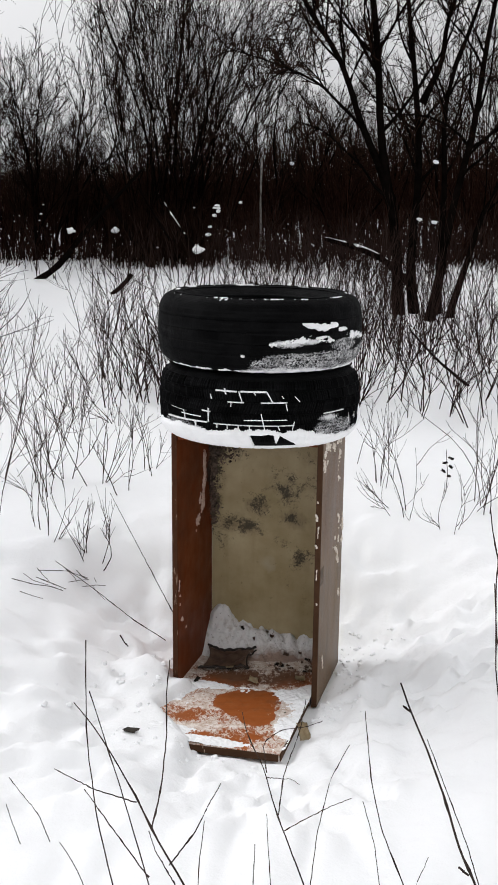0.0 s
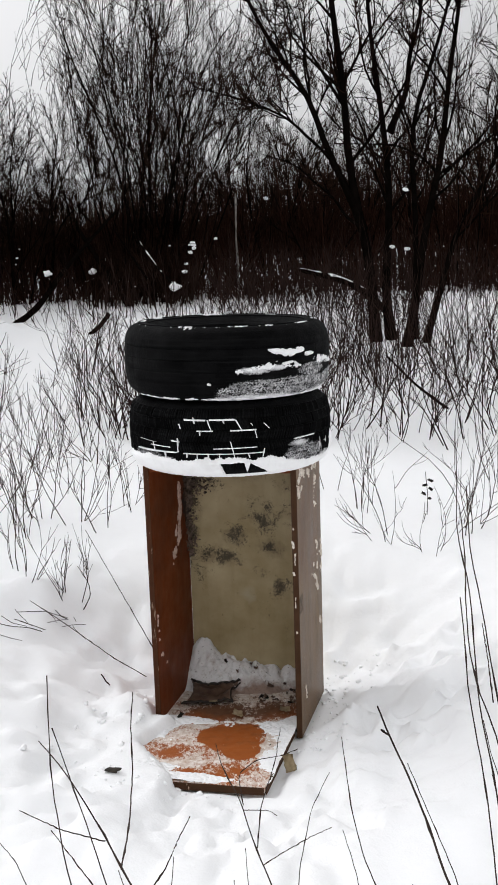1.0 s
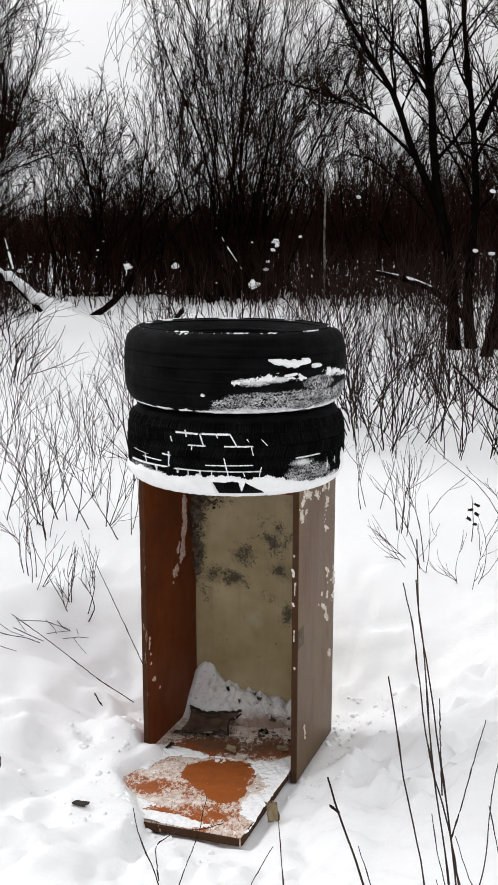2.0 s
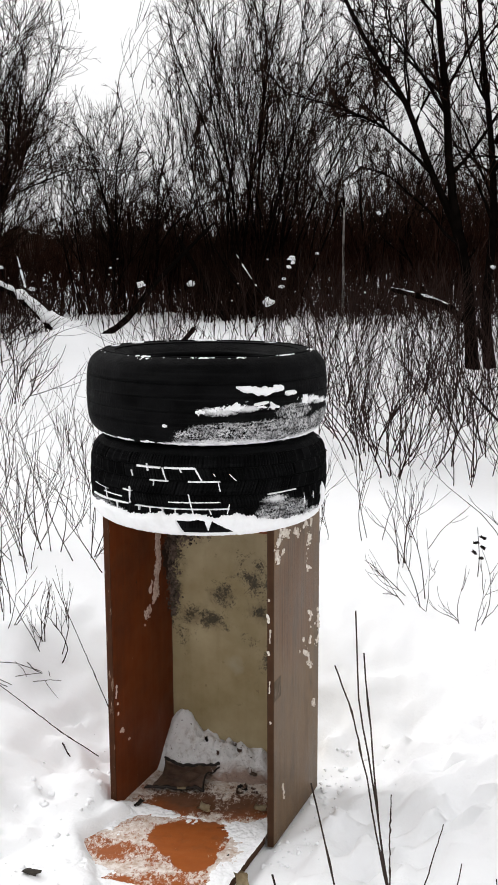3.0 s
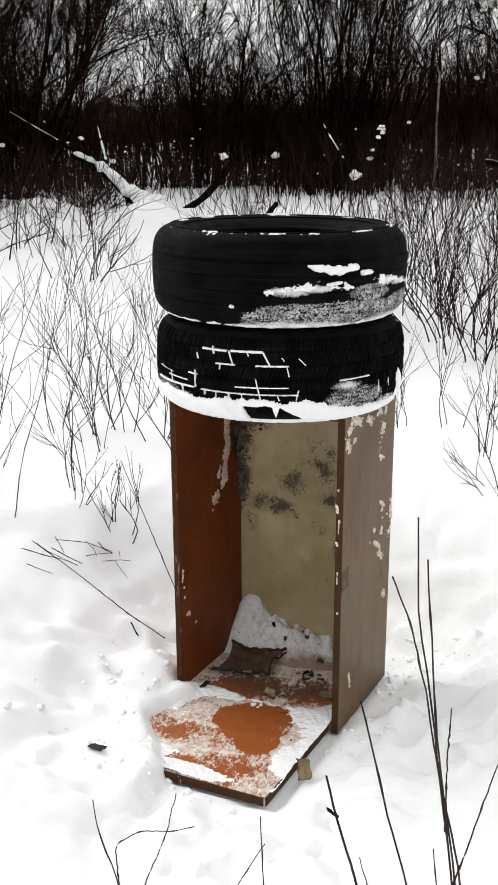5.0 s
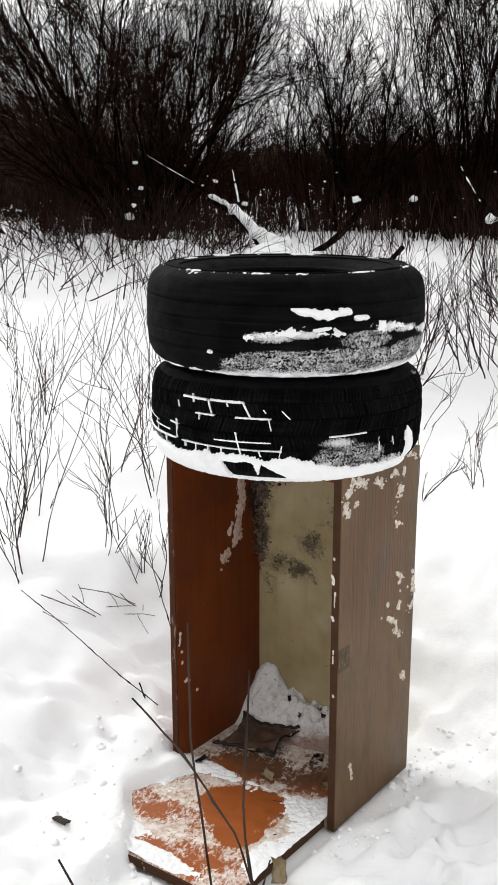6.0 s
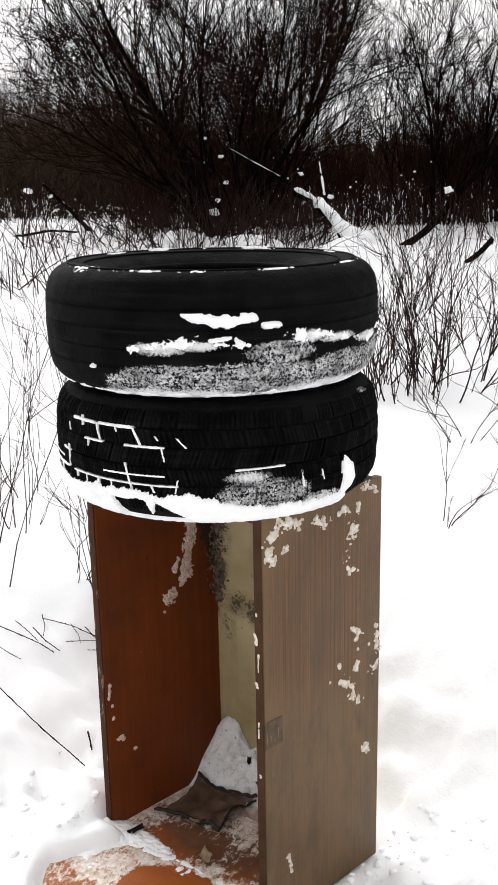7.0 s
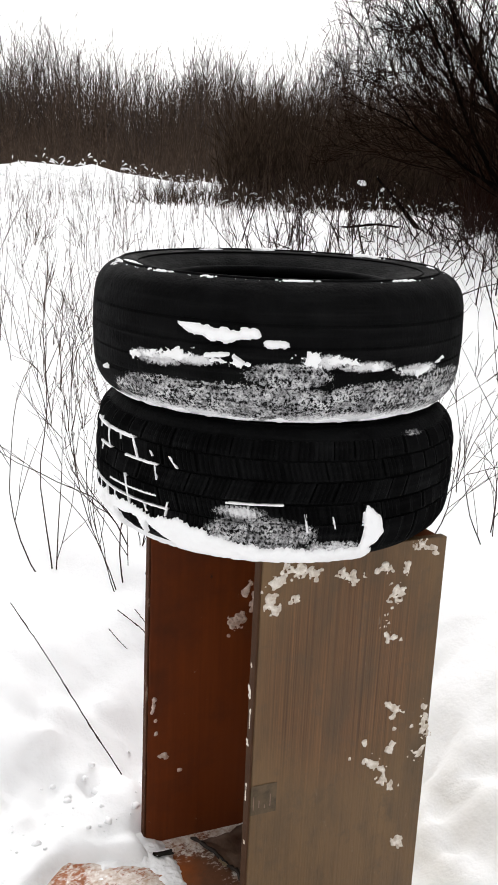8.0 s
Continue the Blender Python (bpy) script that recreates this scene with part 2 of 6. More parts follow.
def base_wood():
    """The board, rubbed bare in places and elsewhere dusted with streaks of dry snow."""
    n = Nodes("orange_brown_board", 0.45, 0.25)
    g = n.noise(1.0, 5, n.scaled((4, 45, 45)))
    c = n.mix(g, (0.26, 0.066, 0.012), (0.36, 0.100, 0.022))
    c = n.mix(n.ramp(n.noise(24, 5), (0.55, 0.0), (0.75, 0.6)), c, (0.17, 0.058, 0.020))
    muck = n.calc("ADD", n.blob(uvz(0.22, 0.18, 0.016) - ORIGIN, (0.36, 0.24, 0.4)), n.calc("MULTIPLY", n.noise(20, 5, None, 0.7), 0.6))
    c = n.mix(n.ramp(muck, (0.52, 0.0), (0.86, 0.9)), c, n.mix(n.noise(45, 4), (0.055, 0.026, 0.014), (0.17, 0.085, 0.050)))
    bare = 0.0
    for u, v, du, dv, amount in ((0.270, -0.090, 0.130, 0.120, 1.0), (0.36, 0.10, 0.12, 0.11, 1.15), (0.18, 0.08, 0.17, 0.08, 1.05), (0.09, -0.20, 0.12, 0.07, 0.75), (0.32, -0.28, 0.14, 0.08, 0.55), (0.19, -0.30, 0.09, 0.04, 0.8)):
        bare = n.calc("MAXIMUM", bare, n.calc("MULTIPLY", n.blob(uvz(u, v, 0.016) - ORIGIN, (du, dv, 0.4)), amount))
    worn = n.calc("ADD", n.calc("MAXIMUM", n.blob(uvz(0.27, -0.075, 0.016) - ORIGIN, (0.135, 0.105, 0.4)), n.blob(uvz(0.315, -0.140, 0.016) - ORIGIN, (0.070, 0.085, 0.4))), n.calc("MULTIPLY", n.noise(17, 4, None, 0.6), 0.5))
    bare = n.calc("MAXIMUM", bare, n.ramp(worn, (0.40, 0.0), (0.50, 1.0)))
    rub = n.calc("ADD", n.calc("MULTIPLY", n.noise(1.0, 3, n.scaled((110, 60, 60)), 0.7, 0.8), 0.62), n.calc("MULTIPLY", n.noise(22, 5, None, 0.65), 0.48))
    dust = n.calc("SUBTRACT", rub, n.calc("MULTIPLY", n.calc("MINIMUM", bare, 0.9), 0.30))
    drift = n.calc("MAXIMUM", n.blob(uvz(0.42, -0.06, 0.016) - ORIGIN, (0.10, 0.24, 0.4)), n.blob(uvz(0.06, -0.28, 0.016) - ORIGIN, (0.14, 0.08, 0.4)))
    dust = n.calc("ADD", dust, n.calc("MULTIPLY", drift, 0.32))
    c = n.mix(n.ramp(dust, (0.44, 0.0), (0.53, 0.9)), c, n.mix(n.ramp(n.noise(60, 4, None, 0.7), (0.35, 0.0), (0.62, 1.0)), (0.50, 0.38, 0.29), (0.82, 0.78, 0.74)))
    n.colour(c).rough(n.ramp(n.noise(30, 3), (0.3, 0.36), (0.7, 0.62)))
    return n.bump(n.calc("ADD", g, dust), 0.25, 0.003).m


def edge_wood():
    n = Nodes("chipped_board_edge", 0.75, 0.08)
    c = n.mix(n.noise(30, 5), (0.032, 0.015, 0.008), (0.080, 0.040, 0.021))
    c = n.mix(n.ramp(n.noise(38, 4, n.scaled((1, 1, 0.45))), (0.68, 0.0), (0.71, 0.9)), c, (0.44, 0.34, 0.25))
    n.colour(c)
    return n.bump(n.noise(120, 4), 0.4, 0.003).m


def worn_edge():
    n = Nodes("worn_red_edge", 0.7, 0.1)
    c = n.mix(n.noise(30, 5), (0.030, 0.012, 0.006), (0.085, 0.030, 0.012))
    c = n.mix(n.ramp(n.noise(1.0, 5, n.scaled((90, 90, 14)), 0.7), (0.60, 0.0), (0.68, 0.85)), c, (0.36, 0.27, 0.20))
    n.colour(c)
    return n.bump(n.noise(120, 4), 0.4, 0.003).m


def plain(name, a, b, rough=0.7, scale=25, bump=0.3, spec=0.3):
    n = Nodes(name, rough, spec)
    n.colour(n.mix(n.ramp(n.noise(scale, 5), (0.3, 0.0), (0.7, 1.0)), a, b))
    return n.bump(n.noise(scale * 4, 4), bump, 0.004).m


SNOW = snow_material("snow")
SNOW_PATCH = snow_material("frosted_snow", 0.22)
SNOW_DIRTY = dirty_snow_material("trampled_snow")
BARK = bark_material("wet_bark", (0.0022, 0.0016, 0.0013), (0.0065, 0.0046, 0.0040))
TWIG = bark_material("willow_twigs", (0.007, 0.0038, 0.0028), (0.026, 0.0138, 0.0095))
WEED = bark_material("field_weeds", (0.06, 0.045, 0.038), (0.14, 0.105, 0.085))
SHOOT = bark_material("shrub_shoots", (0.017, 0.0108, 0.0096), (0.050, 0.031, 0.026))
NEAR_SHOOT = bark_material("near_shoots", (0.031, 0.0235, 0.0205), (0.082, 0.060, 0.051))
BRUSH = bark_material("brush_twigs", (0.012, 0.0050, 0.0034), (0.038, 0.0165, 0.0112))
DRY_BRUSH = bark_material("dry_brush_twigs", (0.028, 0.0185, 0.0125), (0.080, 0.056, 0.040))
# the two far twig colours are paled: the haze of distance is in them
FAR_BRUSH = bark_material("hazed_brush_twigs", (0.064, 0.045, 0.033), (0.155, 0.113, 0.087))
FAR_TWIG = bark_material("hazed_sapling_twigs", (0.054, 0.042, 0.037), (0.130, 0.103, 0.090))
OUTSIDE, INSIDE, BACK, BASE, EDGE = wood_outside(), wood_inside(), back_board(), base_wood(), edge_wood()
CARD = plain("wet_card", (0.105, 0.058, 0.040), (0.25, 0.165, 0.120), 0.35, 30)
CARD_DARK = plain("torn_card_edge", (0.012, 0.009, 0.007), (0.03, 0.02, 0.015), 0.6, 40)
SCRAP = plain("pale_scrap", (0.34, 0.26, 0.155), (0.54, 0.45, 0.30), 0.8, 60)
LABEL = plain("torn_label", (0.050, 0.034, 0.018), (0.110, 0.075, 0.042), 0.7, 60)
BIRCH = plain("birch_bark", (0.03, 0.025, 0.02), (0.34, 0.31, 0.28), 0.8, 22)
DEBRIS = plain("dark_debris", (0.02, 0.018, 0.015), (0.06, 0.05, 0.04), 0.8, 40)

# ---- mesh helpers ----


def finish(ob, mat, smooth=True):
    if mat:
        ob.data.materials.append(mat)
    if smooth:
        ob.data.shade_smooth()
    return ob


def array_mesh(name, verts, quads):
    """A mesh out of arrays of places and of four-cornered faces."""
    me = bpy.data.meshes.new(name)
    verts, quads = np.ascontiguousarray(verts, np.float32), np.ascontiguousarray(quads, np.int32)
    me.vertices.add(len(verts)), me.loops.add(quads.size), me.polygons.add(len(quads))
    me.vertices.foreach_set("co", verts.ravel())
    me.loops.foreach_set("vertex_index", quads.ravel())
    me.polygons.foreach_set("loop_start", np.arange(0, quads.size, 4, dtype=np.int32))
    me.update(calc_edges=True)
    me.validate()
    return me


def thing(name, at, label, category, group="", kind=""):
    ob = new(name)
    ob.location = at
    ob.empty_display_size = 0.1
    return tagged(ob, label, category, group, kind)


def part(name, data, mat, parent, label="", smooth=True):
    """A bmesh or mesh as one object under a thing or part, in its parent's space."""
    if isinstance(data, bmesh.types.BMesh):
        me = bpy.data.meshes.new(name)
        data.to_mesh(me)
        data.free()
        data = me
    ob = new(name, data)
    ob.parent = parent
    if not data.materials:
        finish(ob, mat, smooth)
    return tagged(ob, label)


def single(name, data, mat, at, label, category, group="", kind="", smooth=True):
    if isinstance(data, bmesh.types.BMesh):
        me = bpy.data.meshes.new(name)
        data.to_mesh(me)
        data.free()
        data = me
    ob = new(name, data)
    ob.location = at
    finish(ob, mat, smooth)
    return tagged(ob, label, category, group, kind)


def grid_quads(rows, cols, wrap=False):
    i, j = np.meshgrid(np.arange(rows - 1), np.arange(cols if wrap else cols - 1), indexing="ij")
    k = (j + 1) % cols
    return np.stack([i * cols + j, i * cols + k, (i + 1) * cols + k, (i + 1) * cols + j], -1).reshape(-1, 4)


def tubes(P, R, sides=3):
    """Tapering tubes along N lines of S places with radii R; closed by thinness at the tips."""
    N, S, _ = P.shape
    T = np.gradient(P, axis=1)
    T /= np.linalg.norm(T, axis=-1, keepdims=True) + 1e-9
    ref = np.where(np.abs(T[..., 2:3]) < 0.9, np.array([0, 0, 1.0]), np.array([1.0, 0, 0]))
    X = np.cross(T, ref)
    X /= np.linalg.norm(X, axis=-1, keepdims=True) + 1e-9
    Y = np.cross(T, X)
    a = np.linspace(0, 2 * np.pi, sides, endpoint=False)
    V = P[:, :, None] + R[:, :, None, None] * (np.cos(a)[:, None] * X[:, :, None] + np.sin(a)[:, None] * Y[:, :, None])
    one = grid_quads(S, sides, True)
    Q = (np.arange(N) * S * sides)[:, None, None] + one[None]
    return V.reshape(-1, 3), Q.reshape(-1, 4)


def joined(sets):
    vs, qs, n = [], [], 0
    for v, q in sets:
        vs.append(v), qs.append(q + n)
        n += len(v)
    return array_mesh("stems", np.concatenate(vs), np.concatenate(qs))


def hashed(ix, iy, seed):
    h = np.sin(ix * 127.1 + iy * 311.7 + seed * 74.7) * 43758.5453
    return h - np.floor(h)


def vnoise(x, y, size, seed=0):
    """Smooth value noise from 0 to 1 with lumps of about that size."""
    x, y = np.asarray(x) / size + 1000, np.asarray(y) / size + 1000
    ix, iy = np.floor(x), np.floor(y)
    fx, fy = x - ix, y - iy
    fx, fy = fx * fx * (3 - 2 * fx), fy * fy * (3 - 2 * fy)
    a, b = hashed(ix, iy, seed), hashed(ix + 1, iy, seed)
    c, d = hashed(ix, iy + 1, seed), hashed(ix + 1, iy + 1, seed)
    return (a * (1 - fx) + b * fx) * (1 - fy) + (c * (1 - fx) + d * fx) * fy


def fbm(x, y, size, seed=0, octaves=4):
    return sum(vnoise(x, y, size / 2**k, seed + k) * 0.5**k for k in range(octaves)) / (2 - 0.5 ** (octaves - 1))


def step(a, b, x):
    t = np.clip((np.asarray(x) - a) / (b - a), 0, 1)
    return t * t * (3 - 2 * t)


# ---- the ground: one sheet of snow that rises gently to the thickets ----
FAR_AT = [0, 1.5, 3.4, 4.4, 9.5, 11, 20, 40, 120, 500]
FAR_Z = [0.0, 0.08, 0.26, 0.36, 0.93, 0.98, 1.25, 1.75, 2.6, 5.0]


def into_uv(x, y):
    dx, dy = np.asarray(x) - CORNER[0], np.asarray(y) - CORNER[1]
    det = ALONG[0] * DEEP[1] - ALONG[1] * DEEP[0]
    return (dx * DEEP[1] - dy * DEEP[0]) / det, (ALONG[0] * dy - ALONG[1] * dx) / det


def bank_edge(v):
    """How far over the board, along its front, the snow bank reaches."""
    return np.interp(v, [-0.36, -0.20, -0.16, -0.08, 0.0], [0.20, 0.060, 0.034, 0.070, 0.100])


def ground_z(x, y):
    x, y = np.asarray(x, float), np.asarray(y, float)
    d = np.hypot(x - 0.3, np.maximum(y, 0))
    z = np.interp(d, FAR_AT, FAR_Z)
    z = z + (fbm(x, y, 1.6, 3) - 0.5) * 0.10 * step(0.5, 3, d) + (fbm(x, y, 9, 5) - 0.5) * 0.5 * step(9, 30, d)
    z = z + (fbm(x, y, 0.35, 9) - 0.5) * 0.025
    u, v = into_uv(x, y)
    out = np.hypot(np.maximum(np.maximum(-u, u - WIDE), 0), np.maximum(np.maximum(-FORWARD - v, v - BACKWARD), 0))
    pit = 1 - step(0.0, 0.72, out - 0.12 * (fbm(x, y, 0.5, 21) - 0.5))
    floor_z = -0.022 + 0.018 * step(0.0, 0.02, out) + 0.05 * step(0.22, 0.04, u) * step(0.10, -0.02, v) * step(0.0, 0.035, out)
    z = z * (1 - pit) + floor_z * pit
    bowl = step(-1.7, -1.05, x) * step(-0.15, -0.40, x) * step(3.46, 3.28, y - 0.1 * (fbm(x, y, 0.3, 71) - 0.5)) * step(1.5, 2.2, y)
    z = z - 0.035 * bowl * (1 - pit)
    lip = step(0.0, 0.04, bank_edge(v) + 0.07 * (fbm(x, y, 0.12, 77) - 0.5) - u) * step(0.03, -0.03, v) * (1 - step(0.06, 0.32, out))
    z = z * (1 - lip) + (0.046 + 0.034 * (fbm(x, y, 0.09, 73) - 0.5)) * lip
    z = z + 0.034 * np.exp(-(((u + 0.05) / 0.08) ** 2) - ((v - 0.03) / 0.15) ** 2) * step(0.0, 0.02, out)
    churn = (1 - step(0.30, 1.0, out)) * step(0.02, 0.12, out)
    lumps = np.abs(fbm(x, y, 0.13, 33) - 0.5) * 2
    z = z + churn * (lumps * 0.075 - 0.012) + churn * (fbm(x, y, 0.045, 41) - 0.5) * 0.045 * (1 - 0.6 * step(0.2, 0.5, out))
    z = z + (fbm(x, y, 0.10, 43, 3) - 0.5) * 0.020 * step(3.5, 2.0, np.hypot(x, y - 2.8)) * step(0.0, 0.06, out)
    # hollows trodden round the cupboard, half filled again
    tread = random.Random(12)
    for k in range(30):
        side = tread.random()
        hu, hv = (tread.uniform(0.56, 1.0), tread.uniform(-0.25, 0.6)) if side < 0.6 else (tread.uniform(-0.75, -0.10), tread.uniform(-0.5, 0.35)) if side < 0.85 else (tread.uniform(0.0, 0.8), tread.uniform(-0.75, -0.45))
        turn, long, deep = tread.uniform(0, 3.1), tread.uniform(0.05, 0.10), tread.uniform(0.018, 0.042)
        c, s2 = math.cos(turn), math.sin(turn)
        du, dv = c * (u - hu) + s2 * (v - hv), -s2 * (u - hu) + c * (v - hv)
        r2 = (du / long) ** 2 + (dv / (0.55 * long)) ** 2
        z = z - deep * np.exp(-(r2**2)) + 0.35 * deep * np.exp(-((np.sqrt(r2) - 1.45) ** 2) / 0.06)
    # snow lying over the scrub at the far wood's edge
    far_left = step(4.0, 9.0, -x) * step(17.2, 18.6, d) * step(22.5, 20.5, d)
    z = z + far_left * (0.55 * np.maximum(0, fbm(x, y, 1.3, 81, 3) - 0.46) + 0.35 * np.maximum(0, fbm(x, y, 0.4, 83, 2) - 0.5))
    # a soft snowed-over step beside the path
    z = z + 0.04 * np.exp(-(((y - 3.38 - 0.25 * (x + 0.9)) / 0.09) ** 2)) * step(-0.35, -0.6, x) * step(-2.2, -1.2, x)
    # snow lying over low stumps and branches
    for mx, my, wide, tall in ((-2.22, 8.55, 0.30, 0.20), (-3.3, 8.8, 0.26, 0.13), (-2.75, 8.0, 0.22, 0.09), (-4.1, 8.9, 0.3, 0.14), (1.18, 6.2, 0.22, 0.12), (-1.15, 9.0, 0.3, 0.08), (-0.55, 3.62, 0.10, 0.03), (-5.0, 8.7, 0.3, 0.13)):
        z = z + tall * np.exp(-((((x - mx) / wide) ** 2 + ((y - my) / (0.8 * wide)) ** 2) ** 1.4)) * (0.8 + 0.4 * fbm(x, y, 0.2, 91, 2))
    # snow heaped on the far field
    z = z + 0.20 * np.exp(-(((x + 15.6) / 1.2) ** 2 + ((y - 11.4) / 1.1) ** 2)) + 0.18 * np.exp(-(((x + 16.3) / 1.0) ** 2 + ((y - 9.9) / 1.0) ** 2))
    return z


def stretched(centre, count, fine, reach):
    u = np.linspace(-1, 1, count)
    return centre + fine * np.sinh(reach * u)


gx, gy = np.meshgrid(stretched(0.1, 420, 0.40, 7.8), stretched(2.9, 420, 0.40, 7.8), indexing="xy")
ground = new("ground", array_mesh("ground", np.stack([gx, gy, ground_z(gx, gy)], -1).reshape(-1, 3), grid_quads(420, 420)))
finish(ground, SNOW)
tagged(ground, "deep white snow, smooth in the field and trodden round the cupboard", "snow", kind="structure")

# ---- the cupboard ----


def board(u0, u1, v0, v1, z0, z1, bevel=0.002, cuts=0):
    """A board between planes of the cupboard's own slanting axes."""
    bm = bmesh.new()
    c = [bm.verts.new(uvz(u, v, z) - ORIGIN) for z in (z0, z1) for u, v in ((u0, v0), (u1, v0), (u1, v1), (u0, v1))]
    for f in ((3, 2, 1, 0), (4, 5, 6, 7), (0, 1, 5, 4), (1, 2, 6, 5), (2, 3, 7, 6), (3, 0, 4, 7)):
        bm.faces.new([c[k] for k in f])
    bmesh.ops.bevel(bm, geom=list(bm.edges), offset=bevel, segments=2, affect="EDGES", profile=0.5)
    return bm


TOP = 0.842
cupboard = thing("cupboard", ORIGIN, "old doorless brown cupboard with a mouldy beige back in snow", "cupboard")
part("side_panel", board(0.0, THICK, 0.004, BACKWARD, -0.015, TOP), INSIDE, cupboard, "red-brown lacquered side panel", False)
part("side_panel", board(WIDE - THICK, WIDE, 0.004, BACKWARD, -0.015, TOP), OUTSIDE, cupboard, "grey-brown weathered veneer side panel", False)
part("front_edge", board(0.0, THICK, 0.0, 0.0035, -0.015, TOP, 0.001), worn_edge(), cupboard, "worn red-brown board edge", False)
part("front_edge", board(WIDE - THICK, WIDE, 0.0, 0.0035, -0.015, TOP, 0.001), EDGE, cupboard, "dark board edge with pale chips", False)
part("top_panel", board(THICK + 0.001, WIDE - THICK - 0.001, 0.006, BACKWARD - 0.006, TOP - 0.02, TOP - 0.002), INSIDE, cupboard, "", False)
back = part("back_panel", board(THICK + 0.001, WIDE - THICK - 0.001, BACKWARD - 0.005, BACKWARD, 0.0, TOP - 0.021, 0.001), None, cupboard,
            "beige fibreboard back with dark mould", False)
back.data.materials.append(BACK)
part("base_board", board(-0.004, 0.441, -FORWARD, BACKWARD - 0.006, -0.008, 0.016, 0.003), BASE, cupboard, "orange-brown board sticking out in front", False)
part("base_edge", board(0.10, 0.438, -FORWARD - 0.004, -FORWARD - 0.0005, -0.007, 0.0145, 0.001), EDGE, cupboard, "", False)
part("base_edge", board(0.4415, 0.445, -FORWARD, -0.002, -0.007, 0.0145, 0.001), EDGE, cupboard, "", False)

# ---- tyres ----
AXIS = (0.0785, 3.01)
RADIUS = 0.308


def profile(grooves, half=0.104):
    """The outer outline of a tyre's wall from the upper bead round the tread to the lower bead: radius and height."""
    key = np.array([(0.188, 0.072), (0.196, 0.080), (0.215, 0.091), (0.235, 0.0995), (0.255, half), (0.272, 0.102), (0.290, 0.091), (0.301, 0.074), (0.306, 0.050), (RADIUS, 0.0)])
    s = np.concatenate([[0], np.cumsum(np.hypot(*np.diff(key, axis=0).T))])
    t = np.linspace(0, s[-1], 40)
    r, z = np.interp(t, s, key[:, 0]), np.interp(t, s, key[:, 1])
    for _ in range(3):
        r[1:-1], z[1:-1] = (r[:-2] + 2 * r[1:-1] + r[2:]) / 4, (z[:-2] + 2 * z[1:-1] + z[2:]) / 4
    r, z = np.concatenate([r, r[-2::-1]]), np.concatenate([z, -z[-2::-1]])
    for at in grooves:
        for dz, dr in ((-0.0026, 0), (-0.0018, 0.0022), (0.0018, 0.0022), (0.0026, 0)):
            k = np.searchsorted(-z, -(at + dz))
            r, z = np.insert(r, k, np.interp(-(at + dz), -z[20:-20], r[20:-20]) - dr), np.insert(z, k, at + dz)
    return r, z


def lathe(r, z, count=112, closed=False):
    a = np.linspace(0, 2 * np.pi, count, endpoint=False)
    v = np.stack([r[:, None] * np.cos(a), r[:, None] * np.sin(a), np.repeat(z[:, None], count, 1)], -1).reshape(-1, 3)
    q = grid_quads(len(r), count, True)
    if closed:
        j = np.arange(count)
        last = (len(r) - 1) * count
        q = np.concatenate([q, np.stack([last + j, last + (j + 1) % count, (j + 1) % count, j], -1)])
    return v, q


def casing(grooves, sunk=0.0):
    """A hollow tyre: outer wall, bead and inner liner in one closed skin."""
    r, z = profile(grooves)
    r = r - sunk * step(0.270, 0.296, r)
    ri, zi = profile(())
    ri, zi = np.maximum(ri - 0.011, 0.187), zi * 0.89
    return array_mesh("casing", *lathe(np.concatenate([r, ri[::-1]]), np.concatenate([z, zi[::-1]]), closed=True))


def ring(radius, height, width, tall):
    a = np.linspace(0, 2 * np.pi, 10, endpoint=False)
    return array_mesh("ring", *lathe(radius + width * np.cos(a), height + tall * np.sin(a), 112, True))


upper_tyre = thing("tyre", (AXIS[0] - 0.002, AXIS[1] - 0.004, 1.058), "worn smooth black car tyre lying on another tyre, dusted with snow", "tyre", "stacked tyres")
upper_tyre.rotation_euler = (radians(0.6), radians(0.5), 0)
lower_tyre = thing("tyre", (AXIS[0], AXIS[1], TOP), "black winter tyre with blocky tread and snow packed in its grooves", "tyre", "stacked tyres")
lower_tyre.rotation_euler = (0, radians(0.4), radians(11))
upper_tyre.scale, lower_tyre.scale = (1.007, 1.007, 1.004), (1.005, 1.005, 1.002)


RUBBER = rubber_material("worn_rubber", upper_tyre, [
    (-68, 0.026, 33, 0.060, 1.9, False), (-45, 0.018, 50, 0.078, 1.8, False), (-5, 0.016, 48, 0.088, 1.8, False), (18, 0.028, 32, 0.088, 1.6, False), (-36, 0.080, 18, 0.034, 1.5, False),
    (-74, 0.090, 17, 0.024, 1.32, True), (-62, 0.094, 12, 0.018, 1.3, True), (-26, 0.102, 11, 0.024, 1.32, True), (-14, 0.094, 15, 0.018, 1.35, True), (4, 0.084, 16, 0.020, 1.3, True),
    (-70, 0.004, 46, 0.034, 1.65, True), (-10, 0.004, 56, 0.040, 1.65, True), (-165, 0.015, 20, 0.022, 1.25, True), (-130, 0.006, 25, 0.014, 1.25, True)])
RUBBER_LOW = rubber_material("tread_rubber", lower_tyre, [
    (-48, 0.086, 14, 0.024, 1.22, True), (-42, 0.055, 21, 0.045, 1.8, False), (-22, 0.030, 20, 0.034, 1.2, True), (-54, 0.040, 10, 0.024, 1.2, True), (-140, 0.06, 24, 0.03, 1.2, False), (8, 0.196, 12, 0.012, 1.15, True),
    (-128, 0.05, 16, 0.024, 1.2, False)])


def lifted(me, h):
    me.transform(Matrix.Translation((0, 0, h)))
    return me


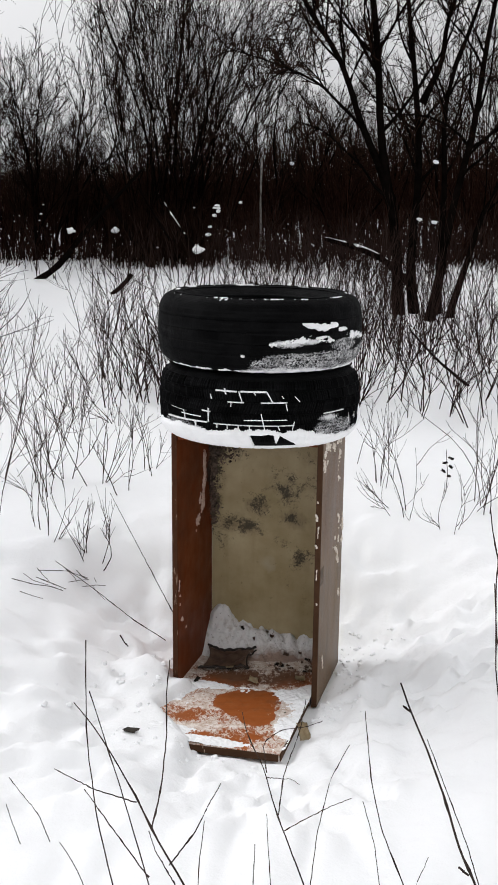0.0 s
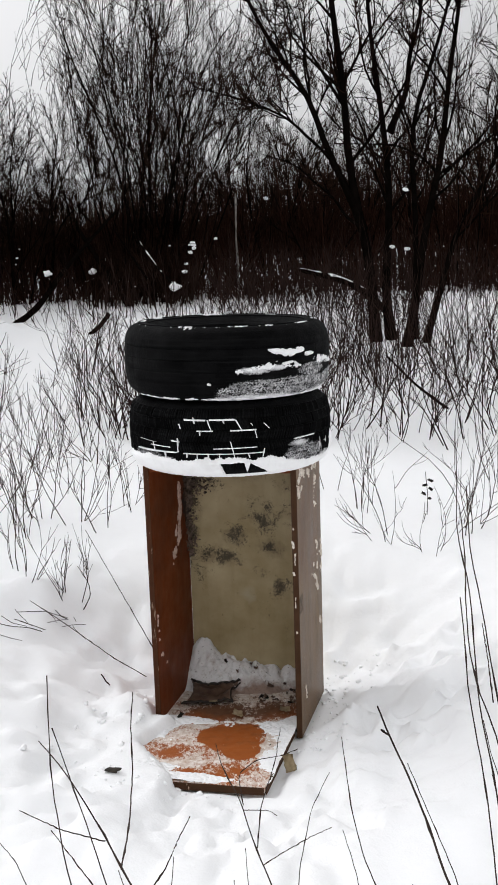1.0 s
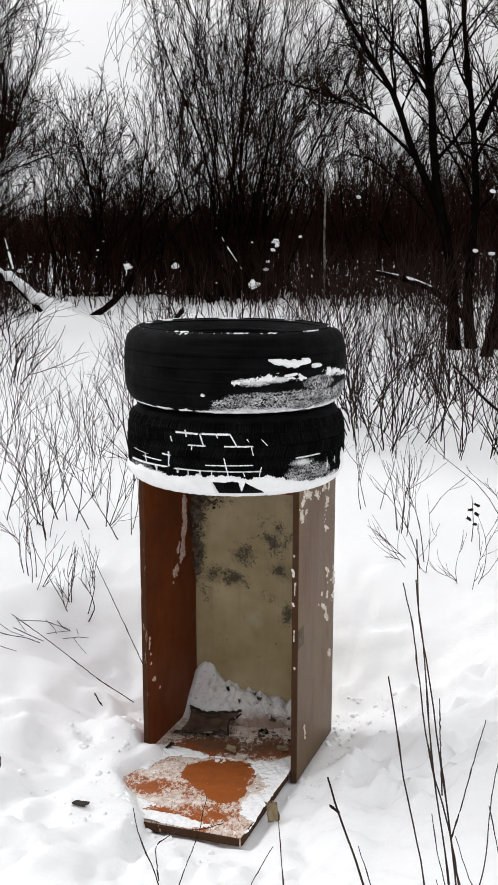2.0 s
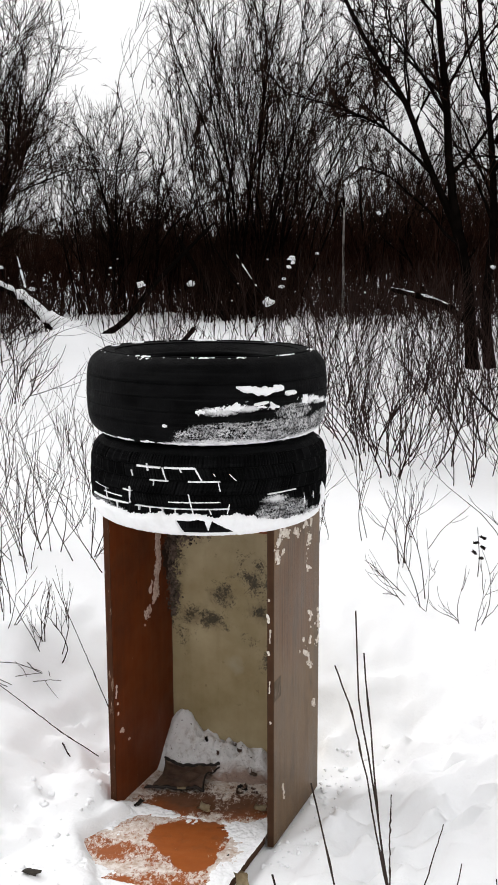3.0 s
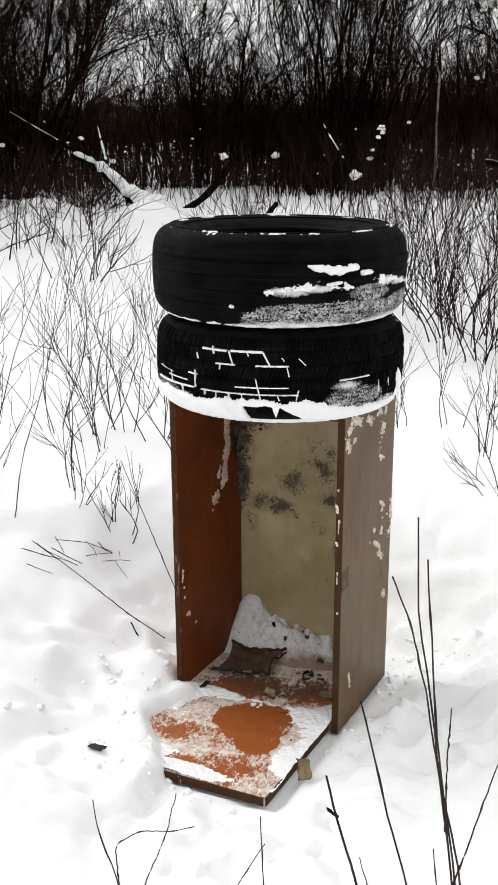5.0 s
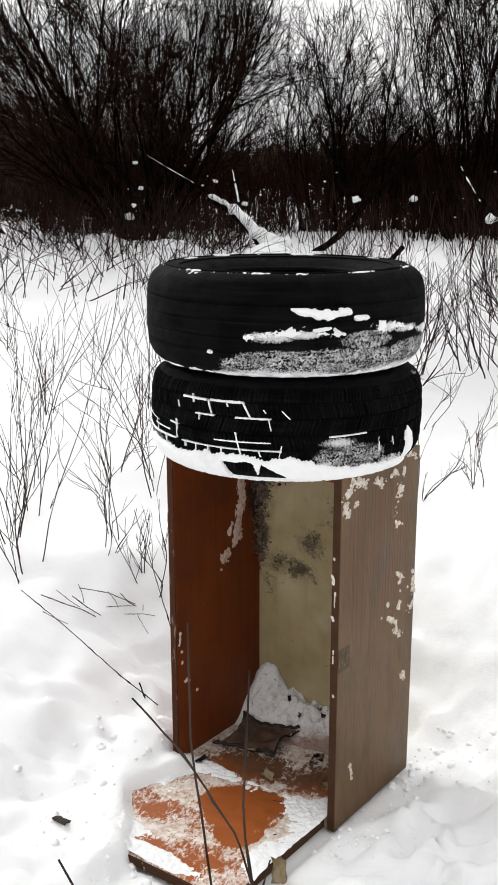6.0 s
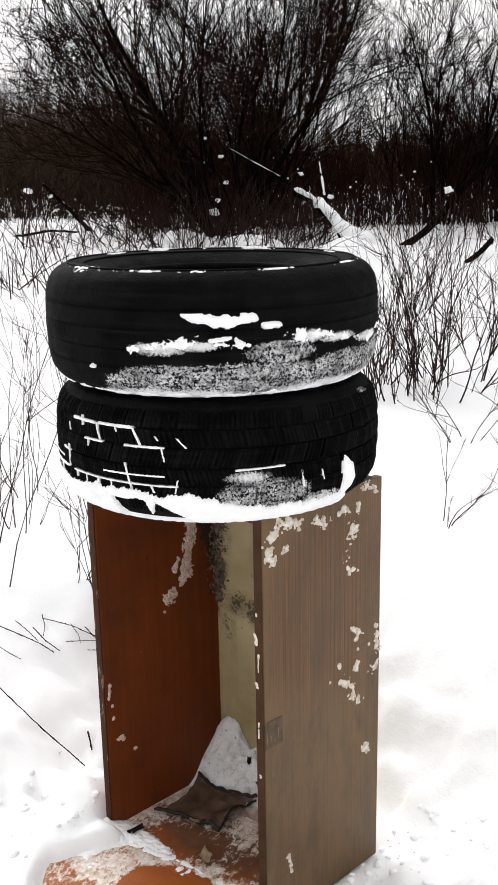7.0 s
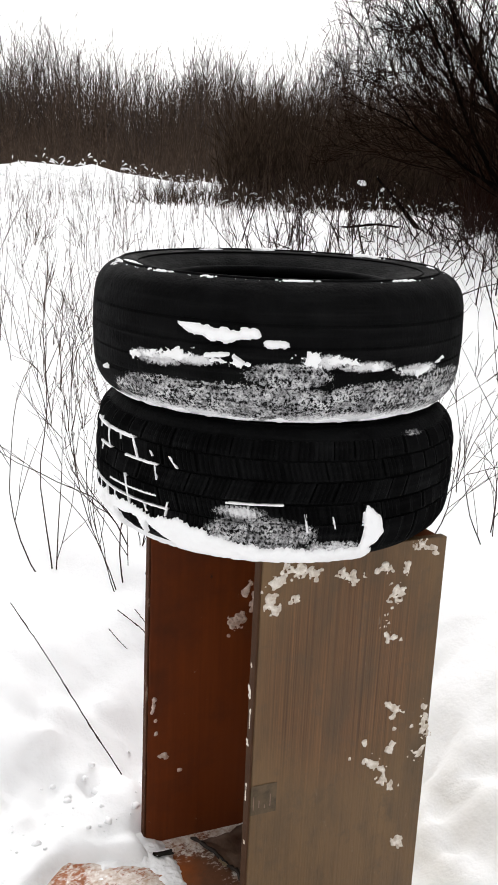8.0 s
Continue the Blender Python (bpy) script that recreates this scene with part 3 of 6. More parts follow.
part("casing", lifted(casing((0.045, 0.014, -0.018, -0.048)), 0.106), RUBBER, upper_tyre)
part("bead", lifted(ring(0.187, 0.074, 0.006, 0.007), 0.106), RUBBER, upper_tyre)
part("sidewall_rib", lifted(ring(0.262, 0.1035, 0.002, 0.0025), 0.106), RUBBER, upper_tyre)
part("sidewall_rib", lifted(ring(0.236, 0.100, 0.0015, 0.002), 0.106), RUBBER, upper_tyre)
part("casing", lifted(casing((), 0.007), 0.106), RUBBER_LOW, lower_tyre)
part("bead", lifted(ring(0.187, 0.074, 0.006, 0.007), 0.106), RUBBER_LOW, lower_tyre)


def tread_radius(z):
    r, zz = profile(())
    return float(np.interp(-z, -zz[20:-20], r[20:-20]))


def tread_block(z0, z1, span, slant):
    """One block of a tread: a curved pad with sloping flanks and a fine cut across."""
    bm = bmesh.new()
    cols, rows = 9, 4
    grid = []
    for i in range(rows):
        z = z0 + (z1 - z0) * i / (rows - 1)
        line = []
        for j in range(cols):
            f = (j / (cols - 1) - 0.5)
            dip = 0.0036 if j in (2, 4, 6) else 0.0
            edge = 0.0012 if i in (0, rows - 1) or j in (0, cols - 1) else 0.0
            a = span * f + slant * (z - (z0 + z1) / 2)
            rad = tread_radius(z) - dip - edge
            line.append(bm.verts.new((rad * math.cos(a), rad * math.sin(a), z + 0.106)))
        grid.append(line)
    for i in range(rows - 1):
        for j in range(cols - 1):
            bm.faces.new((grid[i][j], grid[i][j + 1], grid[i + 1][j + 1], grid[i + 1][j]))
    outline = [grid[0][j] for j in range(cols)] + [grid[i][-1] for i in range(1, rows)] + [grid[-1][j] for j in range(cols - 2, -1, -1)] + [grid[i][0] for i in range(rows - 2, 0, -1)]
    low = [bm.verts.new((v.co.x * (1 - 0.009 / RADIUS), v.co.y * (1 - 0.009 / RADIUS), v.co.z)) for v in outline]
    n = len(outline)
    for k in range(n):
        bm.faces.new((outline[k], low[k], low[(k + 1) % n], outline[(k + 1) % n]))
    bmesh.ops.recalc_face_normals(bm, faces=bm.faces)
    return bm


BANDS = ((0.0635, 0.088, 0.3), (0.033, 0.0600, -0.9), (-0.001, 0.029, 1.2), (-0.032, -0.005, -0.9), (-0.084, -0.036, 0.3))
BLOCKS = 60
worn_rng = random.Random(8)
for band, (z0, z1, slant) in enumerate(BANDS):
    first = None
    for k in range(BLOCKS):
        if first is None:
            first = part("tread_block", tread_block(z0, z1, 2 * math.pi / BLOCKS - 0.007, slant), RUBBER_LOW, lower_tyre, "", False)
            ob = first
        else:
            ob = part("tread_block", first.data, RUBBER_LOW, lower_tyre, "", False)
        ob.rotation_euler = (0, 0, 2 * math.pi * (k + 0.5 * (band % 2) + worn_rng.uniform(-0.10, 0.10)) / BLOCKS)


# ---- snow on the tyres ----
def tyre_snow(a0, a1, height, along=420, across=150, s0=0.0, s1=1.0):
    """A skin over a tyre's wall that swells into snow where height(angle in degrees, z over the tyre's middle, radius) is above nought."""
    r, z = profile(())
    s = np.concatenate([[0], np.cumsum(np.hypot(np.diff(r), np.diff(z)))])
    t = np.linspace(s0 * s[-1], s1 * s[-1], across)
    rr, zz = np.interp(t, s, r), np.interp(t, s, z)
    nr, nz = np.gradient(zz, t), -np.gradient(rr, t)
    nr, nz = -nr, -nz
    size = np.hypot(nr, nz)
    nr, nz = nr / size, nz / size
    a = np.linspace(a0, a1, along)
    A, Z = np.meshgrid(a, zz)
    Rr = np.repeat(rr[:, None], along, 1)
    T = np.repeat(t[:, None], along, 1)
    h = height(A, Z, Rr, T)
    keep = h > 0.0
    h = np.where(keep, np.minimum(h + 0.0008, 0.02), -0.003)
    rad, zed = Rr + nr[:, None] * h, Z + nz[:, None] * h
    v = np.stack([rad * np.cos(np.radians(A)), rad * np.sin(np.radians(A)), zed + 0.106], -1).reshape(-1, 3)
    q = grid_quads(across, along)
    q = q[keep.ravel()[q].any(1)]
    used, back = np.unique(q, return_inverse=True)
    return array_mesh("snow", v[used], back.reshape(-1, 4)[:, ::-1])


def patch(A, Z, a, z, da, dz):
    return 1 - np.hypot((A - a) / da, (Z - z) / dz)


def upper_snow(A, Z, R, T):
    arc = np.radians(A) * RADIUS
    fine, mid, big = fbm(arc, T, 0.008, 3, 3) - 0.5, fbm(arc, T, 0.02, 5, 3) - 0.5, fbm(arc, T, 0.09, 7) - 0.5
    edge = Z
    Z = Z + 0.31 * (0.0105 * np.sin(np.radians(A)) - 0.0087 * np.cos(np.radians(A)))
    lip = 0.0028 * (0.15 + 1.3 * mid - np.abs(edge + 0.096) / 0.011) - 0.01 * (1 - step(-178, -150, A)) - 0.01 * (1 - step(55, 30, A))
    stroke = lambda a0, z0, a1, z1, w: 1 - np.hypot((A - np.clip(A, a0, a1)) * 0.0055, Z - z0 - (z1 - z0) * np.clip((A - a0) / (a1 - a0), 0, 1)) / w
    blobs = np.maximum.reduce([stroke(-65, 0.034, -53, 0.020, 0.0100), stroke(-51, 0.022, -45, 0.030, 0.0072), stroke(-41.5, 0.014, -37, 0.015, 0.0065), stroke(-58, -0.007, -52, -0.003, 0.004),
                               stroke(-50, -0.006, -48, -0.014, 0.004), stroke(-98, -0.054, -97, -0.055, 0.0045)])
    grains = np.maximum.reduce([stroke(-83, -0.020, -63, -0.011, 0.0165), stroke(-57, -0.013, -46, -0.016, 0.0075), stroke(-35, -0.002, -24, -0.006, 0.0150), stroke(-24, -0.006, -3, -0.024, 0.0095), stroke(4, -0.030, 16, -0.012, 0.0080)])
    grit = fbm(arc, T, 0.0042, 9, 2) - 0.5
    blob_h = 0.010 * np.minimum(1.1 * blobs - 0.03 + 1.3 * mid + 0.9 * fine + 0.3 * big, 0.6)
    grain_h = 0.004 * np.minimum(1.1 * grains - 0.72 + 1.5 * mid + 1.0 * grit + 1.0 * fine, 0.5)
    return np.maximum.reduce([lip, np.where(blobs > -0.5, blob_h, -1), np.where(grains > -0.4, grain_h, -1)])


def upper_top_snow(A, Z, R, T):
    arc = np.radians(A) * RADIUS
    mid, fine = fbm(arc, T, 0.03, 15, 3) - 0.5, fbm(arc, T, 0.007, 17, 2) - 0.5
    rim = 0.42 - np.abs(R - 0.269) / 0.0018
    lie = np.maximum.reduce([patch(A, R, *p) for p in ((126, 0.262, 3, 0.008), (-81, 0.264, 7, 0.005), (-33, 0.264, 11, 0.0035), (4, 0.262, 5, 0.006), (-110, 0.255, 6, 0.020), (-62, 0.266, 3, 0.005), (172, 0.262, 6, 0.010), (60, 0.262, 5, 0.008))])
    lumps = np.maximum.reduce([patch(A, R, *p) for p in ((147, 0.262, 6, 0.012), (140, 0.268, 4, 0.010), (103, 0.270, 7, 0.016), (98, 0.262, 4, 0.012))])
    lumps = np.where(lumps > -0.5, 0.008 * np.minimum(0.9 * lumps - 0.05 + 1.3 * mid + 1.4 * fine, 0.5), -1)
    thin = 0.0016 * (np.minimum(rim, 0.25) - 0.60 + 1.3 * (fbm(arc, T * 0.2, 0.10, 19, 2) - 0.5) + 1.9 * fine)
    return np.maximum.reduce([thin, lumps, np.where(lie > -0.4, 0.0022 * np.minimum(0.8 * lie - 0.26 + 1.9 * mid + 1.9 * fine, 0.5), -1)]) * np.where(Z > 0.06, 1, 0) - 0.0016 * np.where(Z > 0.06, 0, 1)


def lower_snow(A, Z, R, T):
    arc = np.radians(A) * RADIUS
    fine, mid, big = fbm(arc, T, 0.009, 23, 3) - 0.5, fbm(arc, T, 0.03, 25, 3) - 0.5, fbm(arc, T, 0.10, 27) - 0.5
    top = -0.053 + 0.020 * mid + 0.02 * big - 0.022 * step(-62, -45, A) + 0.006 * step(-100, -92, A) * step(-60, -68, A)
    band = np.minimum((top - Z) / 0.012, 0.8) - 2 * (1 - step(-176, -165, A)) - 2 * (1 - step(-2, -10, A)) - 0.02
    notch = 60 * np.maximum(0, Z + 0.088)
    left = np.minimum.reduce([(A + 93 + 60 * (Z + 0.076)) / 2, (-79.5 - notch - A) / 2, (-0.060 - Z + 0.006 * mid) / 0.003, (R - 0.276) / 0.003])
    side = np.minimum.reduce([(A + 79.5 - notch) / 1.5, (-0.060 - 0.0030 * (A + 78) - Z + 0.008 * mid) / 0.003, (R - 0.276) / 0.003])
    band = np.where(np.maximum(left, side) > 0.0, -1, band)
    band = band - 0.8 * step(-62, -40, A) * step(-0.1, -0.075, Z) * (0.5 + 2 * fine)
    end = 1 - np.hypot((A + 9.0 + 1500 * (Z + 0.050) ** 2) / 3.4, (Z + 0.050) / 0.036)
    return np.maximum.reduce([0.006 * (band + 0.45 * fine), 0.009 * np.minimum(end + 0.6 * mid + 0.4 * fine, 0.5)])


for me, tyre, label in ((tyre_snow(-180, 60, upper_snow, 840, 170, 0.40, 1.0), upper_tyre, "white frosty snow clinging to the tyre's lower front"),
                        (tyre_snow(-180, 180, upper_top_snow, 900, 130, 0.0, 0.35), upper_tyre, "thin scraps of snow on the tyre's top"),
                        (tyre_snow(-180, 12, lower_snow, 600, 130, 0.45, 0.98), lower_tyre, "band of packed snow round the tyre's lower edge")):
    skin = single("snow_on_tyre", me, SNOW_PATCH, tyre.location, label, "snow", "", "stuff")
    skin.rotation_euler, skin.scale = (tyre.rotation_euler.x, tyre.rotation_euler.y, 0), tyre.scale


def groove_strips(strips):
    """Thin bars of snow lying in the grooves: lines round the tyre and short ones across it."""
    v, q = [], []
    for a0, a1, z0, z1, w in strips:
        z0, z1 = (float(np.interp(h, (-0.064, -0.048, -0.03, -0.016, 0.016, 0.048, 0.06), (-0.052, -0.034, -0.018, -0.003, 0.031, 0.0618, 0.073))) for h in (z0, z1))
        n = max(2, int(abs(a1 - a0) / 1.5) + 2)
        start = len(v)
        for k in range(n):
            f = k / (n - 1)
            a, z = math.radians(a0 + (a1 - a0) * f), z0 + (z1 - z0) * f
            wob = w * random.uniform(0.6, 1.25)
            across = abs(z1 - z0) > 0.004
            for out in (-0.006, 0.0016):
                for side in (-0.5, 0.5):
                    rad = tread_radius(z) + out
                    aa, zz = (a + side * wob / RADIUS, z) if across else (a, z + side * wob)
                    v.append((rad * math.cos(aa), rad * math.sin(aa), zz + 0.106))
        for k in range(n - 1):
            o = start + 4 * k
            for a, b in ((0, 1), (1, 3), (3, 2), (2, 0)):
                q.append((o + a, o + b, o + 4 + b, o + 4 + a))
        for o in (start, start + 4 * (n - 1)):
            q.append((o, o + 1, o + 3, o + 2))
    return array_mesh("snow", np.array(v), np.array(q))


STRIPS = [(-113, -101, 0.048, 0.047, 0.0045), (-99, -85, 0.048, 0.048, 0.0045), (-108, -107, 0.056, 0.038, 0.003), (-100, -98, 0.048, 0.018, 0.0032), (-92, -91, 0.048, 0.038, 0.003),
          (-85, -82, 0.048, 0.018, 0.0038), (-106, -97, 0.016, 0.016, 0.003), (-104, -104, 0.016, 0.004, 0.003), (-88, -74, 0.016, 0.016, 0.0035), (-75, -74, 0.016, -0.006, 0.003),
          (-77, -76, 0.036, 0.028, 0.003), (-70, -67, 0.034, 0.017, 0.003), (-116, -115, 0.036, 0.022, 0.0028), (-121, -116, -0.012, -0.014, 0.0035), (-117, -117, -0.004, -0.044, 0.004),
          (-150, -118, -0.048, -0.046, 0.0038), (-146, -132, -0.016, -0.020, 0.0028), (-136, -122, -0.028, -0.030, 0.0028), (-134, -133, -0.020, -0.046, 0.003),
          (-114, -70, -0.048, -0.049, 0.0026), (-97, -74, -0.031, -0.030, 0.0028), (-88, -86, -0.012, -0.058, 0.003), (-70, -71, -0.036, -0.060, 0.003), (-112, -112, -0.046, -0.058, 0.003),
          (-106, -106, -0.048, -0.060, 0.003), (-100, -100, -0.048, -0.058, 0.003), (-94, -94, -0.048, -0.062, 0.003), (-79, -78, -0.048, -0.060, 0.003),
          (-52, -36, -0.020, -0.018, 0.0028), (-30, -29, -0.030, -0.060, 0.0028), (-22, -21, -0.036, -0.056, 0.0025), (-126, -125, -0.046, -0.064, 0.004)]
single("snow_in_tread", groove_strips(STRIPS), SNOW_PATCH, AXIS + (TOP,), "broken white lines of snow in the tread grooves", "snow", "", "stuff", False)

# ---- snow and litter in the cupboard and on its board ----
uu, vv = np.meshgrid(np.linspace(0.0, WIDE - THICK - 0.001, 250), np.linspace(-FORWARD + 0.001, BACKWARD - 0.007, 400))


def board_snow(u, v):
    fine, mid, big = fbm(u, v, 0.010, 51, 3) - 0.5, fbm(u, v, 0.06, 53, 2) - 0.5, fbm(u, v, 0.13, 55) - 0.5
    spot = lambda a, b, da, db: 1 - np.hypot((u - a) / da, (v - b) / db)
    bare = np.maximum.reduce([1.9 * spot(0.275, -0.105, 0.165, 0.155), 0.9 * spot(0.10, -0.20, 0.13, 0.07), 0.8 * spot(0.32, -0.27, 0.15, 0.09), 1.2 * spot(0.34, 0.13, 0.14, 0.10), 1.1 * spot(0.17, 0.10, 0.18, 0.07), 0.9 * spot(0.03, -0.16, 0.06, 0.05)])
    strip = np.maximum.reduce([spot(0.10, 0.02, 0.16, 0.030), 1.2 * spot(0.28, 0.005, 0.22, 0.035), 1.7 * spot(0.43, -0.08, 0.075, 0.25), 1.3 * spot(0.20, -0.325, 0.24, 0.035), 1.2 * spot(0.06, -0.28, 0.15, 0.07), 1.2 * spot(0.40, 0.00, 0.12, 0.07)])
    flake = np.abs(fbm(u + 0.4 * v, v - 0.4 * u, 0.022, 81, 2) - 0.5) * 2 - 0.22
    h = -0.0030 + 0.014 * np.clip(strip, 0, 0.6) - 0.011 * np.clip(bare, 0, 0.6) + 0.008 * mid + 0.006 * fine + 0.007 * big + 0.003 * flake - 0.0008
    h = np.clip(h, -0.006, 0.008)
    cover = step(0.0, 0.05, bank_edge(v) + 0.06 * mid - u) * step(0.03, -0.02, v)
    cover = np.maximum(cover, 1.25 * np.exp(-(((u - 0.01) / 0.055) ** 2) - ((v + 0.012) / 0.030) ** 2) * (1 + 1.5 * mid))
    heap = np.interp(u, [0.0, 0.03, 0.10, 0.2, 0.3, 0.38, 0.45], [0.098, 0.112, 0.106, 0.080, 0.058, 0.066, 0.074])
    slope = step(0.20, 0.335, v + 0.02 * big - 0.045 * step(0.20, 0.40, u))
    return h + 0.017 * cover * (1 + 0.4 * mid) + heap * slope * (1 + 0.10 * mid + 0.03 * fine) + 0.03 * slope * big + 0.13 * slope * (np.abs(fbm(u, v, 0.075, 57, 2) - 0.5) - 0.1) + 0.045 * slope * (np.abs(fbm(u, v, 0.034, 58, 2) - 0.5) - 0.1) + 0.030 * slope * (fbm(u, v, 0.022, 59, 3) - 0.5)


hh = board_snow(uu, vv)
pts = CORNER + uu[..., None] * ALONG + vv[..., None] * DEEP
quads = grid_quads(400, 250)
shown = (hh > -0.001).ravel()[quads].any(1)
far = (vv > 0.165).ravel()[quads].all(1)
flat = np.concatenate([pts, (0.016 + hh)[..., None]], -1).reshape(-1, 3)
for name, rows, mat, label in (("snow_on_board", shown & ~far, SNOW_PATCH, "thin scuffed snow on the orange board"), ("snow_heap", shown & far, SNOW_DIRTY, "dirty old snow heaped against the cupboard's back")):
    used, inverse = np.unique(quads[rows], return_inverse=True)
    single(name, array_mesh("snow", flat[used], inverse.reshape(-1, 4)), mat, (0, 0, 0), label, "snow", "", "stuff")


def crumpled(w, d, lift, seed, nx=22, ny=16):
    """A torn, crumpled sheet with thickness."""
    bm = bmesh.new()
    rng = random.Random(seed)
    rows = []
    for j in range(ny):
        row = []
        for i in range(nx):
            a, b = i / (nx - 1) - 0.5, j / (ny - 1) - 0.5
            rag = 1 - (0.3 * noise.noise((3 * a + seed, 3 * b, 1.7)) + 0.22 * noise.noise((7 * a + seed, 7 * b, 5.2))) * (abs(a) + abs(b)) * 1.6
            z = lift * (4 * b * b * 0.8 + 0.5 * noise.noise((5 * a, 5 * b, seed)) + 0.9 * max(0, abs(a) - 0.3) * 2)
            row.append(bm.verts.new((a * w * rag * (1 - 0.35 * abs(b)), b * d * rag, z)))
        rows.append(row)
    for j in range(ny - 1):
        for i in range(nx - 1):
            bm.faces.new((rows[j][i], rows[j][i + 1], rows[j + 1][i + 1], rows[j + 1][i]))
    bmesh.ops.solidify(bm, geom=bm.faces, thickness=0.0012)
    return bm


def card_sheet(corners, sag, thick=0.0016, n=18):
    """A thin wet card between four corners, its sides drawn in and its rims curled up."""
    bm = bmesh.new()
    rows = []
    a, b, c, d = (np.array(p) for p in corners)
    for j in range(n):
        t = j / (n - 1)
        row = []
        for i in range(n):
            f = i / (n - 1)
            x, y = 2 * f - 1, 2 * t - 1
            x2, y2 = x * (1 - 0.24 * (1 - y * y)), y * (1 - 0.22 * (1 - x * x))
            p, q = (x2 + 1) / 2, (y2 + 1) / 2
            at = (a * (1 - p) + b * p) * (1 - q) + (d * (1 - p) + c * p) * q
            z = sag * (0.5 * max(x * x, y * y) ** 4 + 1.1 * noise.noise((1.6 * x, 1.6 * y, 4.1)) + 0.5 * noise.noise((5 * x, 5 * y, 1.1)))
            row.append(bm.verts.new(uvz(at[0], at[1], at[2] + z)))
        rows.append(row)
    for j in range(n - 1):
        for i in range(n - 1):
            bm.faces.new((rows[j][i], rows[j][i + 1], rows[j + 1][i + 1], rows[j + 1][i]))
    rim = [[v.co.copy() for v in line] for line in (rows[0], rows[-1], [r[-1] for r in rows])]
    bmesh.ops.solidify(bm, geom=bm.faces, thickness=thick)
    return bm, rim


packet = thing("torn_packet", (0, 0, 0), "crumpled wet brown card packet lying on the board", "packet")
sheet, rims = card_sheet(((0.050, 0.092, 0.026), (0.212, 0.131, 0.024), (0.204, 0.268, 0.036), (0.034, 0.243, 0.040)), 0.013)
part("sheet", sheet, CARD, packet)
for rim, fat in zip(rims, (0.0042, 0.0048, 0.0026)):
    line = np.array([tuple(p) for p in rim])[None]
    part("torn_edge", joined([tubes(line, fat * (0.55 + 0.7 * np.abs(np.sin(np.arange(18) * 1.7)))[None], 6)]), CARD_DARK, packet, "dark torn edge")
part("torn_corner", crumpled(0.03, 0.006, 0.006, 2.2, 8, 4), SCRAP, packet, "pale fold").matrix_world = Matrix.Translation(uvz(0.150, 0.118, 0.033)) @ Matrix.Rotation(radians(5), 4, "Z")


def lump(size, seed, rough=0.5, stretch=(1, 1, 1), detail=2):
    bm = bmesh.new()
    bmesh.ops.create_icosphere(bm, subdivisions=detail, radius=size)
    for v in bm.verts:
        n = noise.noise(v.co / size * 1.1 + Vector((seed * 3.1, 0, 0))) + 0.5 * noise.noise(v.co / size * 2.6 + Vector((0, seed, 0)))
        v.co = Vector(a * b for a, b in zip(v.co * (1 + rough * n), stretch))
    return bm


for u, v, turn, long, wide, mat, label in ((0.073, 0.020, 78, 0.070, 0.018, DEBRIS, "dark scrap of rubbish in the snow"), (0.250, 0.052, -20, 0.05, 0.035, SCRAP, "pale yellowish scrap in the snow"),
                                           (0.39, 0.10, 10, 0.05, 0.03, SCRAP, "pale scrap by the cupboard's side"), (0.40, -0.13, 60, 0.014, 0.005, DEBRIS, "dark crumb on the snow"), (0.33, -0.02, 25, 0.030, 0.003, DEBRIS, "dark sliver on the snow")):
    ob = single("scrap", crumpled(0.7 * long, 0.7 * wide, 0.25 * wide, 5 * u + 2, 8, 6), mat, uvz(u, v, 0.026), label, "litter", "scraps")
    ob.rotation_euler = (0.2, 0.1, radians(turn))
ob = single("scrap", crumpled(0.055, 0.030, 0.014, 4.4, 8, 6), SCRAP, (0.226, 2.622, 0.020), "pale tan paper scrap leaning on the board's edge", "litter", "scraps")
ob.rotation_euler = (0.2, 0.9, radians(-70))
leaf_rng = random.Random(5)
for k in range(26):
    u, v = (leaf_rng.uniform(0.27, 0.44), leaf_rng.uniform(0.17, 0.29)) if k < 22 else (leaf_rng.uniform(0.05, 0.30), leaf_rng.uniform(0.27, 0.32))
    z = 0.020 + float(board_snow(np.array([[u]]), np.array([[v]]))[0, 0])
    ob = single("dead_leaf", crumpled(leaf_rng.uniform(0.010, 0.024), leaf_rng.uniform(0.006, 0.011), 0.008, k * 1.3, 7, 5), CARD_DARK if k % 4 == 0 else CARD, uvz(u, v, z), "small dark dead leaf on dirty snow", "leaf", "leaves in the cupboard")
    ob.rotation_euler = (leaf_rng.uniform(-0.6, 0.6), leaf_rng.uniform(-0.6, 0.6), leaf_rng.uniform(0, 6))
ob = single("scrap", lump(0.022, 9.1, 0.45, (1, 0.4, 0.4)), DEBRIS, (-0.267, 2.536, float(ground_z(-0.267, 2.536)) + 0.006), "dark bit of bark on the snow", "litter", "scraps")

